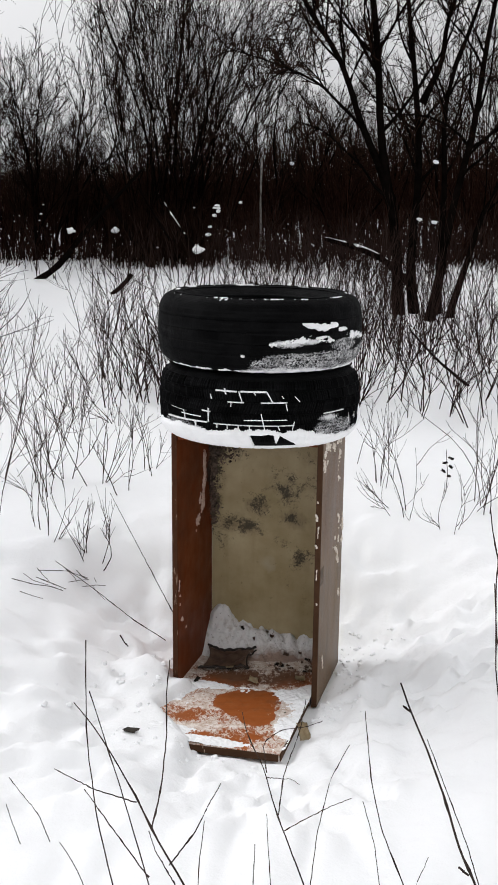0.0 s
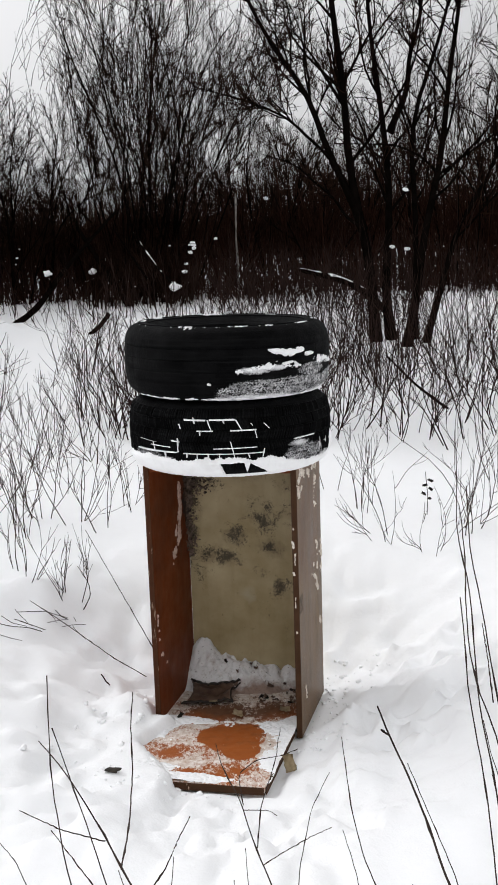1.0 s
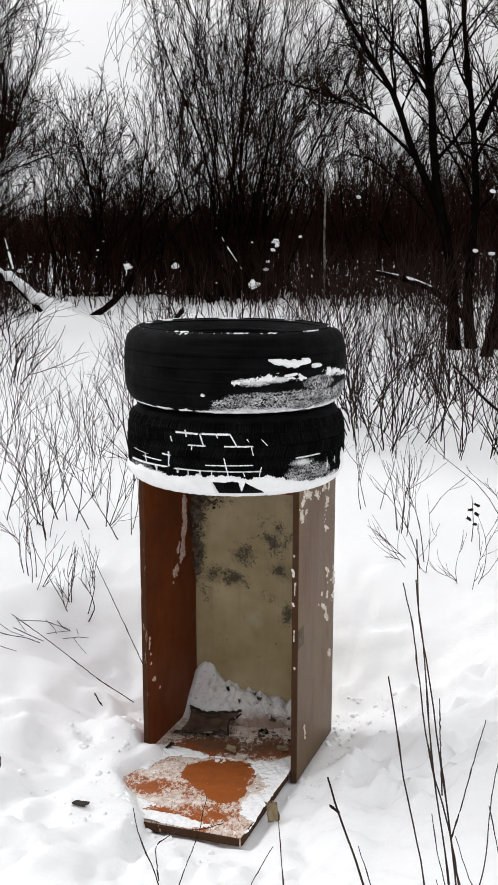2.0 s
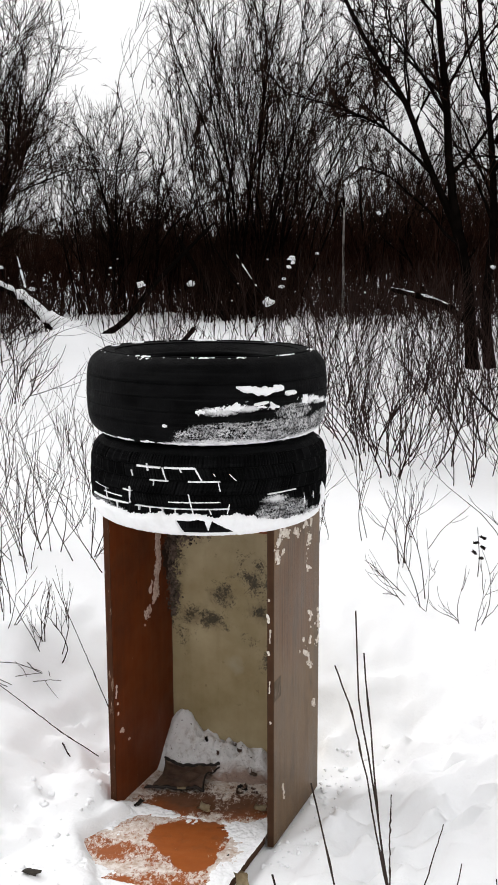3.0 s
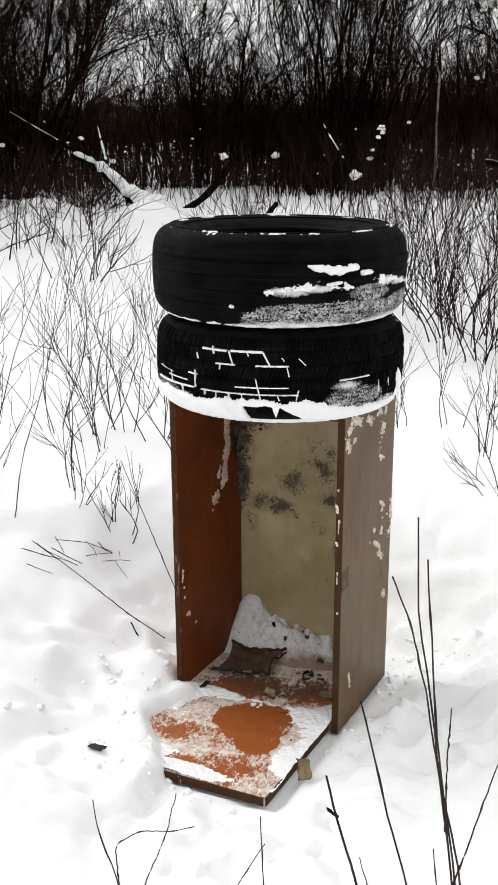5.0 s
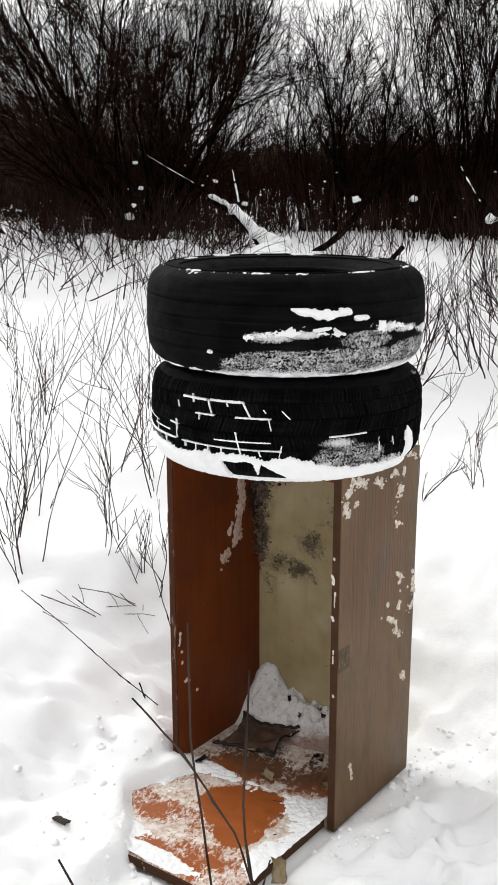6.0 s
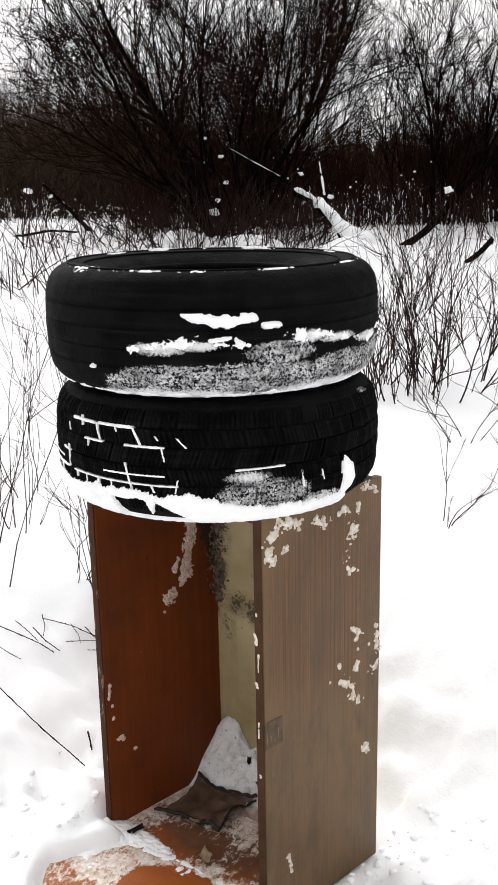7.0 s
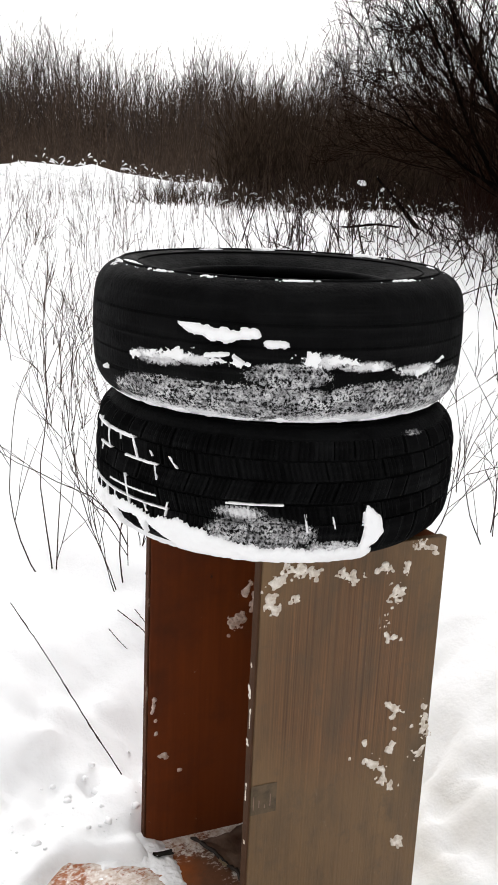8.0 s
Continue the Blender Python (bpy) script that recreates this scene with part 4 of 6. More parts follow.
# crusts of frost and lifted paint on the panels: strokes of (across, height) with a width
def crust(face, strokes, seed, thick=0.007, fray=1.0):
    """A ragged raised crust along strokes on a panel; face gives a place from across, height and lift."""
    flat = np.array([p for line, _ in strokes for p in line])
    lo, hi = flat.min(0) - 0.025, flat.max(0) + 0.025
    nx, nz = (int((hi[k] - lo[k]) / 0.0012) + 2 for k in (0, 1))
    a, z = np.meshgrid(np.linspace(lo[0], hi[0], nx), np.linspace(lo[1], hi[1], nz))
    h = np.full(a.shape, -9.0)
    for line, width in strokes:
        line = list(line) if len(line) > 1 else [line[0], (line[0][0] + 0.001, line[0][1])]
        for (a0, z0), (a1, z1) in zip(line[:-1], line[1:]):
            da, dz = a1 - a0, z1 - z0
            t = np.clip(((a - a0) * da + (z - z0) * dz) / (da * da + dz * dz + 1e-9), 0, 1)
            h = np.maximum(h, 1 - np.hypot(a - a0 - t * da, z - z0 - t * dz) / width)
    n1, n2 = fbm(a, z, 0.014, seed, 2) - 0.5, fbm(a, z, 0.0055, seed + 2, 2) - 0.5
    h = 1.25 * h - 0.12 + fray * (2.4 * n1 + 2.6 * n2)
    keep = h > 0
    lift = np.clip(h, -0.2, 0.7) * thick * (1 + 0.9 * n2)
    v = np.array([tuple(face(x, y, w)) for x, y, w in zip(a.ravel(), z.ravel(), lift.ravel())])
    q = grid_quads(nz, nx)
    q = q[keep.ravel()[q].any(1)]
    used, back = np.unique(q, return_inverse=True)
    return v[used], back.reshape(-1, 4)


def outside(a, z, h):
    return uvz(WIDE + h, 0.99 * a, z) - ORIGIN


def inside_left(a, z, h):
    return uvz(THICK + h, 0.99 * a, z) - ORIGIN


def inside_back(a, z, h):
    return uvz(a, BACKWARD - 0.0065 - h, z) - ORIGIN


def front_right(a, z, h):
    return uvz(a, -h, z) - ORIGIN


CRUST = plain("paint_and_frost", (0.46, 0.38, 0.30), (0.84, 0.79, 0.72), 0.8, 90, 0.6)
CRUST_PINK = plain("lifted_lacquer", (0.44, 0.30, 0.24), (0.74, 0.60, 0.53), 0.7, 70, 0.6)
MOULD = plain("black_mould", (0.008, 0.006, 0.004), (0.19, 0.135, 0.105), 0.9, 62, 0.8)
OUTER = [[([(0.020, 0.764), (0.027, 0.789), (0.048, 0.810), (0.078, 0.814), (0.100, 0.802)], 0.009), ([(0.06, 0.762), (0.066, 0.765)], 0.006), ([(0.03, 0.75)], 0.006)], [([(0.148, 0.800), (0.170, 0.782), (0.190, 0.788)], 0.0065)],
         [([(0.214, 0.796), (0.225, 0.801), (0.240, 0.790)], 0.0055), ([(0.266, 0.792), (0.270, 0.800)], 0.0055)], [([(0.250, 0.753), (0.256, 0.745)], 0.010), ([(0.243, 0.728)], 0.005)], [([(0.235, 0.697), (0.243, 0.667), (0.258, 0.670)], 0.006), ([(0.238, 0.715)], 0.004)],
         [([(0.254, 0.545), (0.287, 0.524), (0.262, 0.519)], 0.004), ([(0.272, 0.500)], 0.005)], [([(0.272, 0.467), (0.263, 0.453)], 0.005)], [([(0.223, 0.442), (0.240, 0.432), (0.256, 0.419), (0.252, 0.405), (0.275, 0.384)], 0.0065), ([(0.214, 0.484), (0.22, 0.47)], 0.003), ([(0.186, 0.454)], 0.0035), ([(0.232, 0.455)], 0.004)],
         [([(0.328, 0.434)], 0.010)], [([(0.332, 0.53), (0.333, 0.469)], 0.006)], [([(0.301, 0.272), (0.299, 0.262)], 0.008)], [([(0.306, 0.495)], 0.004)], [([(0.065, 0.13), (0.072, 0.09)], 0.003)], [([(0.32, 0.825), (0.30, 0.828), (0.285, 0.832)], 0.006)]]
tagged(part("crust", joined([crust(outside, strokes, 90 + 5 * k, 0.0042, 1.5) for k, strokes in enumerate(OUTER)]), CRUST, cupboard, "pale crust of frost and flaked paint"), kind="stuff")
INNER = [[([(0.262, 0.720), (0.264, 0.640), (0.250, 0.590), (0.246, 0.550)], 0.0175), ([(0.240, 0.560), (0.232, 0.535)], 0.011), ([(0.212, 0.572), (0.222, 0.592)], 0.009), ([(0.205, 0.513), (0.188, 0.508)], 0.0155), ([(0.177, 0.480)], 0.004)],
         [([(0.016, 0.358), (0.014, 0.333)], 0.006), ([(0.023, 0.279)], 0.005), ([(0.020, 0.31)], 0.003)], [([(0.035, 0.226), (0.045, 0.222)], 0.007)], [([(0.076, 0.183)], 0.005)]]
tagged(part("crust", joined([crust(inside_left, strokes, 190 + 5 * k, 0.003, 0.45) for k, strokes in enumerate(INNER)]), CRUST_PINK, cupboard, "pinkish crust of lifted lacquer"), kind="stuff")
tagged(part("mould", joined([crust(inside_back, [([(0.055, 0.815), (0.045, 0.75)], 0.036), ([(0.034, 0.75), (0.020, 0.62), (0.008, 0.47)], 0.015), ([(0.10, 0.81), (0.085, 0.77)], 0.012)], 240, 0.005, 1.8),
                             crust(inside_left, [([(0.325, 0.815), (0.330, 0.70)], 0.020), ([(0.330, 0.70), (0.338, 0.50)], 0.013)], 250, 0.005, 1.8)]), MOULD, cupboard, "lumpy black mould down the inner corner"), kind="stuff")
chips = random.Random(31)
for k, (z, long) in enumerate(((0.605, 0.016), (0.560, 0.034), (0.515, 0.006), (0.425, 0.030), (0.655, 0.006), (0.33, 0.004))):
    a = WIDE - 0.009 + chips.uniform(-0.004, 0.004)
    part("chip", joined([crust(front_right, [([(a, z - long / 2), (a + chips.uniform(-0.003, 0.003), z + long / 2)], 0.0024)], 290 + 5 * k, 0.0015, 1.0)]), CRUST, cupboard, "pale chip in the worn edge")
lab = part("label", board(WIDE + 0.0005, WIDE + 0.0012, 0.004, 0.050, 0.385, 0.440, 0.0003), LABEL, cupboard, "torn paper label with faded lines", False)
for k in range(4):
    part("printed_bar", board(WIDE + 0.0012, WIDE + 0.0016, 0.008 + 0.010 * k, 0.0095 + 0.010 * k, 0.395 + 0.002 * (k % 2), 0.420 - 0.009 * (k % 3), 0.0001), CARD, lab, "", False)

# crumbs of trodden snow round the cupboard's foot
def snow_crumbs(count, seed):
    r = random.Random(seed)
    vs, qs, n = [], [], 0
    shapes = []
    for k in range(6):
        bm = lump(1.0, 2.7 * k + 0.4, 0.55, (1.1, 1.0, 0.75), 2)
        shapes.append((np.array([tuple(v.co) for v in bm.verts]), [[v.index for v in f.verts] for f in bm.faces]))
        bm.free()
    for _ in range(count):
        edge = r.random()
        if edge < 0.55:
            u, v = WIDE + abs(r.gauss(0.03, 0.09)), r.uniform(-0.10, 0.50)
        elif edge < 0.85:
            u, v = -abs(r.gauss(0.02, 0.10)), r.uniform(-0.42, 0.30)
        else:
            u, v = r.uniform(0.0, 0.45), -FORWARD - abs(r.gauss(0.02, 0.08))
        p = uvz(u, v, 0)
        size = 0.002 + 0.008 * r.random() ** 2.5
        turn = r.uniform(0, 6.3)
        c, s2 = math.cos(turn), math.sin(turn)
        pts, faces = shapes[r.randrange(6)]
        q = pts * size
        q = np.stack([c * q[:, 0] - s2 * q[:, 1] + p[0], s2 * q[:, 0] + c * q[:, 1] + p[1], q[:, 2] + float(ground_z(p[0], p[1])) + 0.25 * size], 1)
        vs.append(q)
        qs += [[i + n for i in f] for f in faces]
        n += len(q)
    me = bpy.data.meshes.new("crumbs")
    me.from_pydata(np.concatenate(vs).tolist(), [], qs)
    return me


single("snow_crumbs", snow_crumbs(260, 3), SNOW, (0, 0, 0), "crumbs and small lumps of trodden snow by the cupboard", "snow", "", "stuff")

# ---- plants: stems as tapering tubes, whole sets at a time ----


def grow(rng, start, way, length, thick, segments, wander=0.12, rise=0.08, tip=0.25):
    """Lines that set out from start along way, wander, and bend upwards (rise) or droop (minus)."""
    n = len(start)
    P = np.zeros((n, segments + 1, 3))
    P[:, 0] = start
    d = way.copy()
    stride = (length / segments)[:, None]
    bend = rng.normal(0, 0.45 * wander, (n, 3))
    for k in range(segments):
        bend = 0.6 * bend + rng.normal(0, 0.42 * wander, (n, 3))
        d = d + bend + np.array([0, 0, rise])
        d /= np.linalg.norm(d, axis=1, keepdims=True)
        P[:, k + 1] = P[:, k] + d * stride
    R = thick[:, None] * np.linspace(1, tip, segments + 1)[None]
    return P, R


def sprout(rng, P, R, count, lo, hi, angle, length, thin=0.55, lift=0.0):
    """Starts, ways, lengths and radii of side shoots off the lines P."""
    n, s, _ = P.shape
    i = rng.integers(0, n, count) if count < n else np.concatenate([np.arange(n).repeat(count // n), rng.integers(0, n, count % n)])
    f = rng.uniform(lo, hi, len(i)) * (s - 1)
    k = np.minimum(f.astype(int), s - 2)
    w = (f - k)[:, None]
    at = P[i, k] * (1 - w) + P[i, k + 1] * w
    rad = R[i, k] * (1 - w[:, 0]) + R[i, k + 1] * w[:, 0]
    t = P[i, k + 1] - P[i, k]
    t /= np.linalg.norm(t, axis=1, keepdims=True)
    side = rng.normal(0, 1, t.shape)
    side -= (side * t).sum(1, keepdims=True) * t
    side /= np.linalg.norm(side, axis=1, keepdims=True)
    a = np.radians(rng.normal(angle, angle * 0.3, len(i)))[:, None]
    way = np.cos(a) * t + np.sin(a) * side + np.array([0, 0, lift])
    way /= np.linalg.norm(way, axis=1, keepdims=True)
    total = np.linalg.norm(np.diff(P, axis=1), axis=-1).sum(1)[i]
    L = total * length * rng.uniform(0.6, 1.3, len(i)) * (1.15 - 0.6 * f / (s - 1))
    return at, way, L, rad * thin


def each(name, P, R, sides, mat, parent):
    """Every line a part of its own."""
    for k in range(len(P)):
        part(name, joined([tubes(P[k : k + 1], R[k : k + 1], sides)]), mat, parent)


def fan(rng, count, spread, lean, base):
    """Starts round a foot and ways fanning out from it."""
    a = rng.uniform(0, 2 * np.pi, count)
    r = np.sqrt(rng.uniform(0, 1, count))
    start = np.stack([base * r * np.cos(a), base * r * np.sin(a), np.full(count, -0.05)], 1)
    tilt = np.radians(spread) * r * rng.uniform(0.5, 1.2, count)
    b = a + rng.normal(0, 0.5, count)
    way = np.stack([np.sin(tilt) * np.cos(b) + lean[0], np.sin(tilt) * np.sin(b) + lean[1], np.cos(tilt)], 1)
    return start, way / np.linalg.norm(way, axis=1, keepdims=True)


def willow(seed, height, mains, stems, spread, base, at, label, lean=(0, 0), dense=1.0, reach=(9, 9, 9), rise=0.03, stout=1.0):
    """A many-stemmed bare willow: slender stems that fan from one foot and fork low down, long upright branches and a crown of fine twigs that keeps within its reach."""
    rng = np.random.default_rng(seed)
    ob = thing("willow_bush", at, label, "bush", "willow bushes")
    s, w = fan(rng, mains, spread, lean, base)
    P0, R0 = grow(rng, s, w, height * rng.uniform(0.8, 1.1, mains), stout * (0.009 + 0.022 * rng.uniform(0, 1, mains) ** 2), 14, 0.13, rise, 0.18)
    a = sprout(rng, P0, R0, stems, 0.05, 0.55, 24, 0.85, 0.62)
    P1, R1 = grow(rng, *a[:3], np.maximum(a[3], 0.0062), 14, 0.15, rise + 0.01, 0.24)
    Pa, Ra = np.concatenate([P0, P1]), np.concatenate([R0, R1])
    b = sprout(rng, Pa, Ra, int((mains + stems) * 14 * dense), 0.15, 0.97, 27, 0.40, 0.5)
    P2, R2 = grow(rng, *b[:3], np.maximum(b[3], 0.0042), 8, 0.20, 0.05, 0.32)
    c = sprout(rng, P2, R2, int((mains + stems) * 92 * dense), 0.08, 0.98, 27, 0.52, 0.6)
    P3, R3 = grow(rng, *c[:3], np.maximum(c[3], 0.0031), 5, 0.20, 0.05, 0.45)
    d = sprout(rng, P3, R3, int((mains + stems) * 135 * dense), 0.1, 0.95, 30, 0.5, 0.75)
    P4, R4 = grow(rng, *d[:3], np.maximum(d[3], 0.0025), 3, 0.20, 0.05, 0.5)

    def inside(P, R):
        edge = np.interp(P[:, -1, 2], (0.5, 1.6, 2.6, 4.5), (1.25, 1.25, 1.0, 0.9))
        ok = (P[:, -1, 0] > -reach[0] * edge) & (P[:, -1, 0] < reach[1] * edge) & (-0.66 * P[:, -1, 0] - 0.75 * P[:, -1, 1] < reach[2] * edge)
        return P[ok], R[ok]

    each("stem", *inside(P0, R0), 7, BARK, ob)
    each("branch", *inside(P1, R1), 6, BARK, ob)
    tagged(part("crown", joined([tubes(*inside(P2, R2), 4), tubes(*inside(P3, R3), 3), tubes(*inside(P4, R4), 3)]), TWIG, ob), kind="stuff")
    return ob


def on_ground(x, y, sink=0.0):
    return (x, y, float(ground_z(x, y)) - sink)


def shrub(seed, height, stems, spread, base, at, label, group, side=2.0, mat=None, thick=0.0027):
    """A low bare shrub: shoots that leave one foot and fork upwards in curves."""
    rng = np.random.default_rng(seed)
    ob = thing("bare_shrub", at, label, "shrub", group)
    s, w = fan(rng, stems, spread, (0, 0), base)
    P0, R0 = grow(rng, s, w, height * rng.uniform(0.55, 1.15, stems), thick * rng.uniform(0.7, 1.3, stems), 10, 0.17, 0.075, 0.35)
    a = sprout(rng, P0, R0, max(2, int(stems * side)), 0.10, 0.85, 30, 0.55, 0.75)
    P1, R1 = grow(rng, *a[:3], np.maximum(a[3], 0.0013), 7, 0.18, 0.12, 0.45)
    b = sprout(rng, P1, R1, max(2, int(stems * side * 1.7)), 0.12, 0.9, 28, 0.5, 0.85)
    P2, R2 = grow(rng, *b[:3], np.maximum(b[3], 0.0010), 5, 0.18, 0.10, 0.6)
    each("shoot", P0, R0, 5, mat or SHOOT, ob)
    tagged(part("side_twig_spray", joined([tubes(P1, R1, 4), tubes(P2, R2, 3)]), mat or SHOOT, ob), kind="stuff")
    return ob


# the large willows
willow(11, 3.9, 30, 54, 24, 0.62, on_ground(-1.25, 12.2), "dense dark many-stemmed bare willow with snow at its foot", dense=0.56, reach=(0.95, 2.4, 9))
willow(2, 3.7, 19, 66, 42, 0.22, on_ground(-4.33, 10.1), "wide spreading bare willow with snow caught in its forks", lean=(-0.06, 0), dense=1.0, reach=(2.9, 1.3, 2.0), rise=0.0, stout=1.4)
willow(3, 2.0, 15, 28, 24, 0.6, on_ground(-2.75, 12.2), "lower bare willow thicket of thin stems", dense=0.72)
willow(4, 2.6, 10, 18, 34, 0.8, on_ground(-6.4, 13.6), "bare willow thicket behind the fallen log", dense=0.6)
willow(5, 2.6, 14, 28, 30, 0.9, on_ground(0.7, 14.0), "bare willow thicket behind the tall tree", dense=0.6)
willow(6, 2.9, 10, 18, 32, 0.9, on_ground(3.2, 13.0), "bare willow thicket at the clearing's edge", dense=0.55)
willow(8, 2.8, 12, 24, 26, 0.7, on_ground(-5.3, 12.6), "bare willow behind the wide spreading one", dense=0.65)


# the tall tree with several trunks
def limb(points, r0, r1, n=14):
    """A smooth tapering line through a few places."""
    p = np.array(points, float)
    s = np.concatenate([[0], np.cumsum(np.linalg.norm(np.diff(p, axis=0), axis=1))])
    t = np.linspace(0, s[-1], n)
    q = np.stack([np.interp(t, s, p[:, k]) for k in range(3)], 1)
    for _ in range(2):
        q[1:-1] = (q[:-2] + 2 * q[1:-1] + q[2:]) / 4
    return q[None], np.linspace(r0, r1, n)[None]


def many_trunked_tree():
    rng = np.random.default_rng(77)
    x, y, z = on_ground(1.33, 8.0, 0.05)
    ob = thing("many_trunked_tree", (x, y, z), "tall dark bare tree with several trunks and snow in its forks", "tree")
    trunks = [([(-0.20, 0.10, -0.02), (-0.23, 0.10, 0.22), (-0.26, 0.08, 0.55), (-0.31, 0.05, 0.97), (-0.38, 0.0, 1.31), (-0.42, -0.05, 1.73), (-0.49, -0.1, 2.11), (-0.55, -0.1, 2.6), (-0.60, 0, 3.5)], 0.047, 0.016),
              ([(-0.31, 0.05, 0.95), (-0.43, 0.0, 1.28), (-0.55, -0.05, 1.53), (-0.72, -0.1, 1.90), (-0.91, -0.15, 2.19), (-1.06, -0.2, 2.40), (-1.4, -0.3, 3.1)], 0.034, 0.010),
              ([(-0.06, 0.15, -0.02), (-0.10, 0.16, 0.30), (-0.13, 0.18, 0.67), (-0.11, 0.22, 1.23), (-0.07, 0.25, 1.74), (-0.11, 0.27, 1.95), (-0.19, 0.3, 2.2), (-0.26, 0.35, 3.2)], 0.043, 0.012),
              ([(-0.07, 0.25, 1.72), (0.02, 0.25, 1.98), (0.10, 0.25, 2.15), (0.17, 0.25, 2.55), (0.22, 0.25, 3.2)], 0.026, 0.010),
              ([(0.00, -0.15, -0.02), (0.09, -0.12, 0.44), (0.19, -0.08, 0.76), (0.23, 0.0, 1.19), (0.29, 0.03, 1.53), (0.34, 0.05, 1.94), (0.42, 0.08, 2.35), (0.52, 0.1, 3.2)], 0.040, 0.013),
              ([(0.11, 0.1, -0.02), (0.13, 0.1, 0.4), (0.12, 0.12, 0.67), (0.07, 0.15, 1.27), (0.11, 0.18, 1.86), (0.24, 0.2, 2.19), (0.36, 0.2, 2.5), (0.5, 0.2, 3.2)], 0.032, 0.010),
              ([(0.17, -0.05, -0.02), (0.21, -0.05, 0.25), (0.27, -0.08, 0.49), (0.41, -0.12, 0.89), (0.57, -0.16, 1.19), (0.72, -0.2, 1.53), (0.95, -0.2, 2.3)], 0.030, 0.010),
              ([(-0.51, -0.04, 1.42), (-0.69, -0.1, 1.65), (-0.91, -0.15, 1.81), (-1.22, -0.2, 1.94), (-1.62, -0.25, 2.05)], 0.015, 0.004),
              ([(-0.31, 0.05, 0.97), (-0.50, 0.0, 1.10), (-0.66, -0.05, 1.32), (-0.86, -0.1, 1.48), (-1.1, -0.1, 1.55)], 0.014, 0.004)]
    lines = [limb(p, a, b) for p, a, b in trunks]
    for k, (P, R) in enumerate(lines):
        t = np.linspace(0, 1, P.shape[1])
        P[0, :, 0] += 0.030 * np.sin(t * 11 + 2.1 * k) * np.sin(np.pi * np.minimum(1, t * 1.4))
        P[0, :, 1] += 0.030 * np.sin(t * 9 + 1.3 * k) * np.sin(np.pi * np.minimum(1, t * 1.4))
        R *= 0.88
        R *= 1 + 0.5 * np.exp(-np.arange(R.shape[1]) / 1.2)
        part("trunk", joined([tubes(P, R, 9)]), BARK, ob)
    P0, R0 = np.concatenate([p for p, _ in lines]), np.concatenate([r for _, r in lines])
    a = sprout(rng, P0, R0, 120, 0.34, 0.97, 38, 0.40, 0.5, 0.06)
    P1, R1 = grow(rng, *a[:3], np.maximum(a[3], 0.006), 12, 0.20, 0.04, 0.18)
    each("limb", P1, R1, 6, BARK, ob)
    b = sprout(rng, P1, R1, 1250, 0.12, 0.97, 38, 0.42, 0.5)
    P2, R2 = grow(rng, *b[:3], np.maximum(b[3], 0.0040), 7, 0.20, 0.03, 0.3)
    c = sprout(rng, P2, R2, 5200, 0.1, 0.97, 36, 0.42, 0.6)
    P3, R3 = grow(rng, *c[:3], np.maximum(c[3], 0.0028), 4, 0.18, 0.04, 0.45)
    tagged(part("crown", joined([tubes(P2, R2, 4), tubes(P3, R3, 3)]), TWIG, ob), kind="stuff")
    return ob


tree = many_trunked_tree()

# shrubs of the clearing, near and far
NEAR = [(-0.51, 4.08, 0.55), (-0.79, 4.58, 0.7), (0.67, 3.9, 0.5), (0.82, 3.68, 0.35), (0.98, 4.02, 0.6), (-0.54, 3.43, 0.35), (-0.72, 3.43, 0.35), (0.62, 4.25, 0.6), (1.02, 3.96, 0.75), (-0.77, 3.63, 0.5), (-0.80, 4.2, 0.65), (-1.07, 4.12, 0.7), (-0.84, 4.02, 0.8),
        (-0.65, 4.1, 0.6), (-0.90, 3.31, 1.0), (-1.14, 3.2, 1.0), (-1.08, 3.45, 0.9), (-1.15, 3.7, 0.7), (0.08, 4.3, 0.4), (0.25, 4.5, 0.45), (-0.11, 5.08, 0.65), (-1.3, 3.9, 0.6), (-0.45, 4.35, 0.5), (1.25, 4.3, 0.8), (-1.35, 4.9, 0.7), (-1.2, 5.6, 0.7), (-1.75, 4.6, 0.6), (-1.6, 5.6, 0.6),
        (-0.68, 5.0, 0.5), (-0.95, 5.1, 0.55), (0.47, 4.45, 0.6), (-2.6, 5.4, 0.6), (-0.93, 4.18, 0.8), (1.30, 4.6, 0.9)]
for k, (x, y, h) in enumerate(NEAR):
    shrub(100 + k, 0.95 * h, 3 + k % 3, 42, 0.04, on_ground(x, y), "sparse thin bare shrub sticking out of the snow", "shrubs in the clearing", 3.0, NEAR_SHOOT, 0.0021)
MIDDLE = [(-0.57, 5.5, 0.8), (-0.85, 5.9, 0.6), (-0.45, 6.4, 0.8), (0.64, 5.7, 0.9), (0.94, 6.4, 1.0), (1.17, 5.7, 0.9), (0.46, 5.5, 0.8), (0.2, 6.9, 1.0), (0.55, 7.3, 1.0), (0.8, 7.0, 1.0), (1.5, 6.3, 1.0),
          (1.75, 7.2, 1.1), (-0.3, 7.6, 0.8), (0.1, 8.2, 0.9), (1.9, 6.0, 0.9), (1.35, 5.1, 0.8), (1.6, 5.4, 0.9), (0.95, 5.4, 0.8), (0.35, 6.2, 0.9), (-1.1, 7.0, 0.8), (-2.0, 6.6, 0.6),
          (-0.70, 5.45, 0.55), (-0.38, 5.75, 0.8), (-0.48, 5.54, 0.75), (0.76, 7.26, 1.0), (1.05, 6.3, 0.9), (1.56, 5.98, 1.0), (1.35, 7.0, 0.9), (0.05, 6.0, 0.7), (0.44, 5.71, 0.8), (-0.1, 7.0, 0.7), (2.1, 6.8, 1.0)]
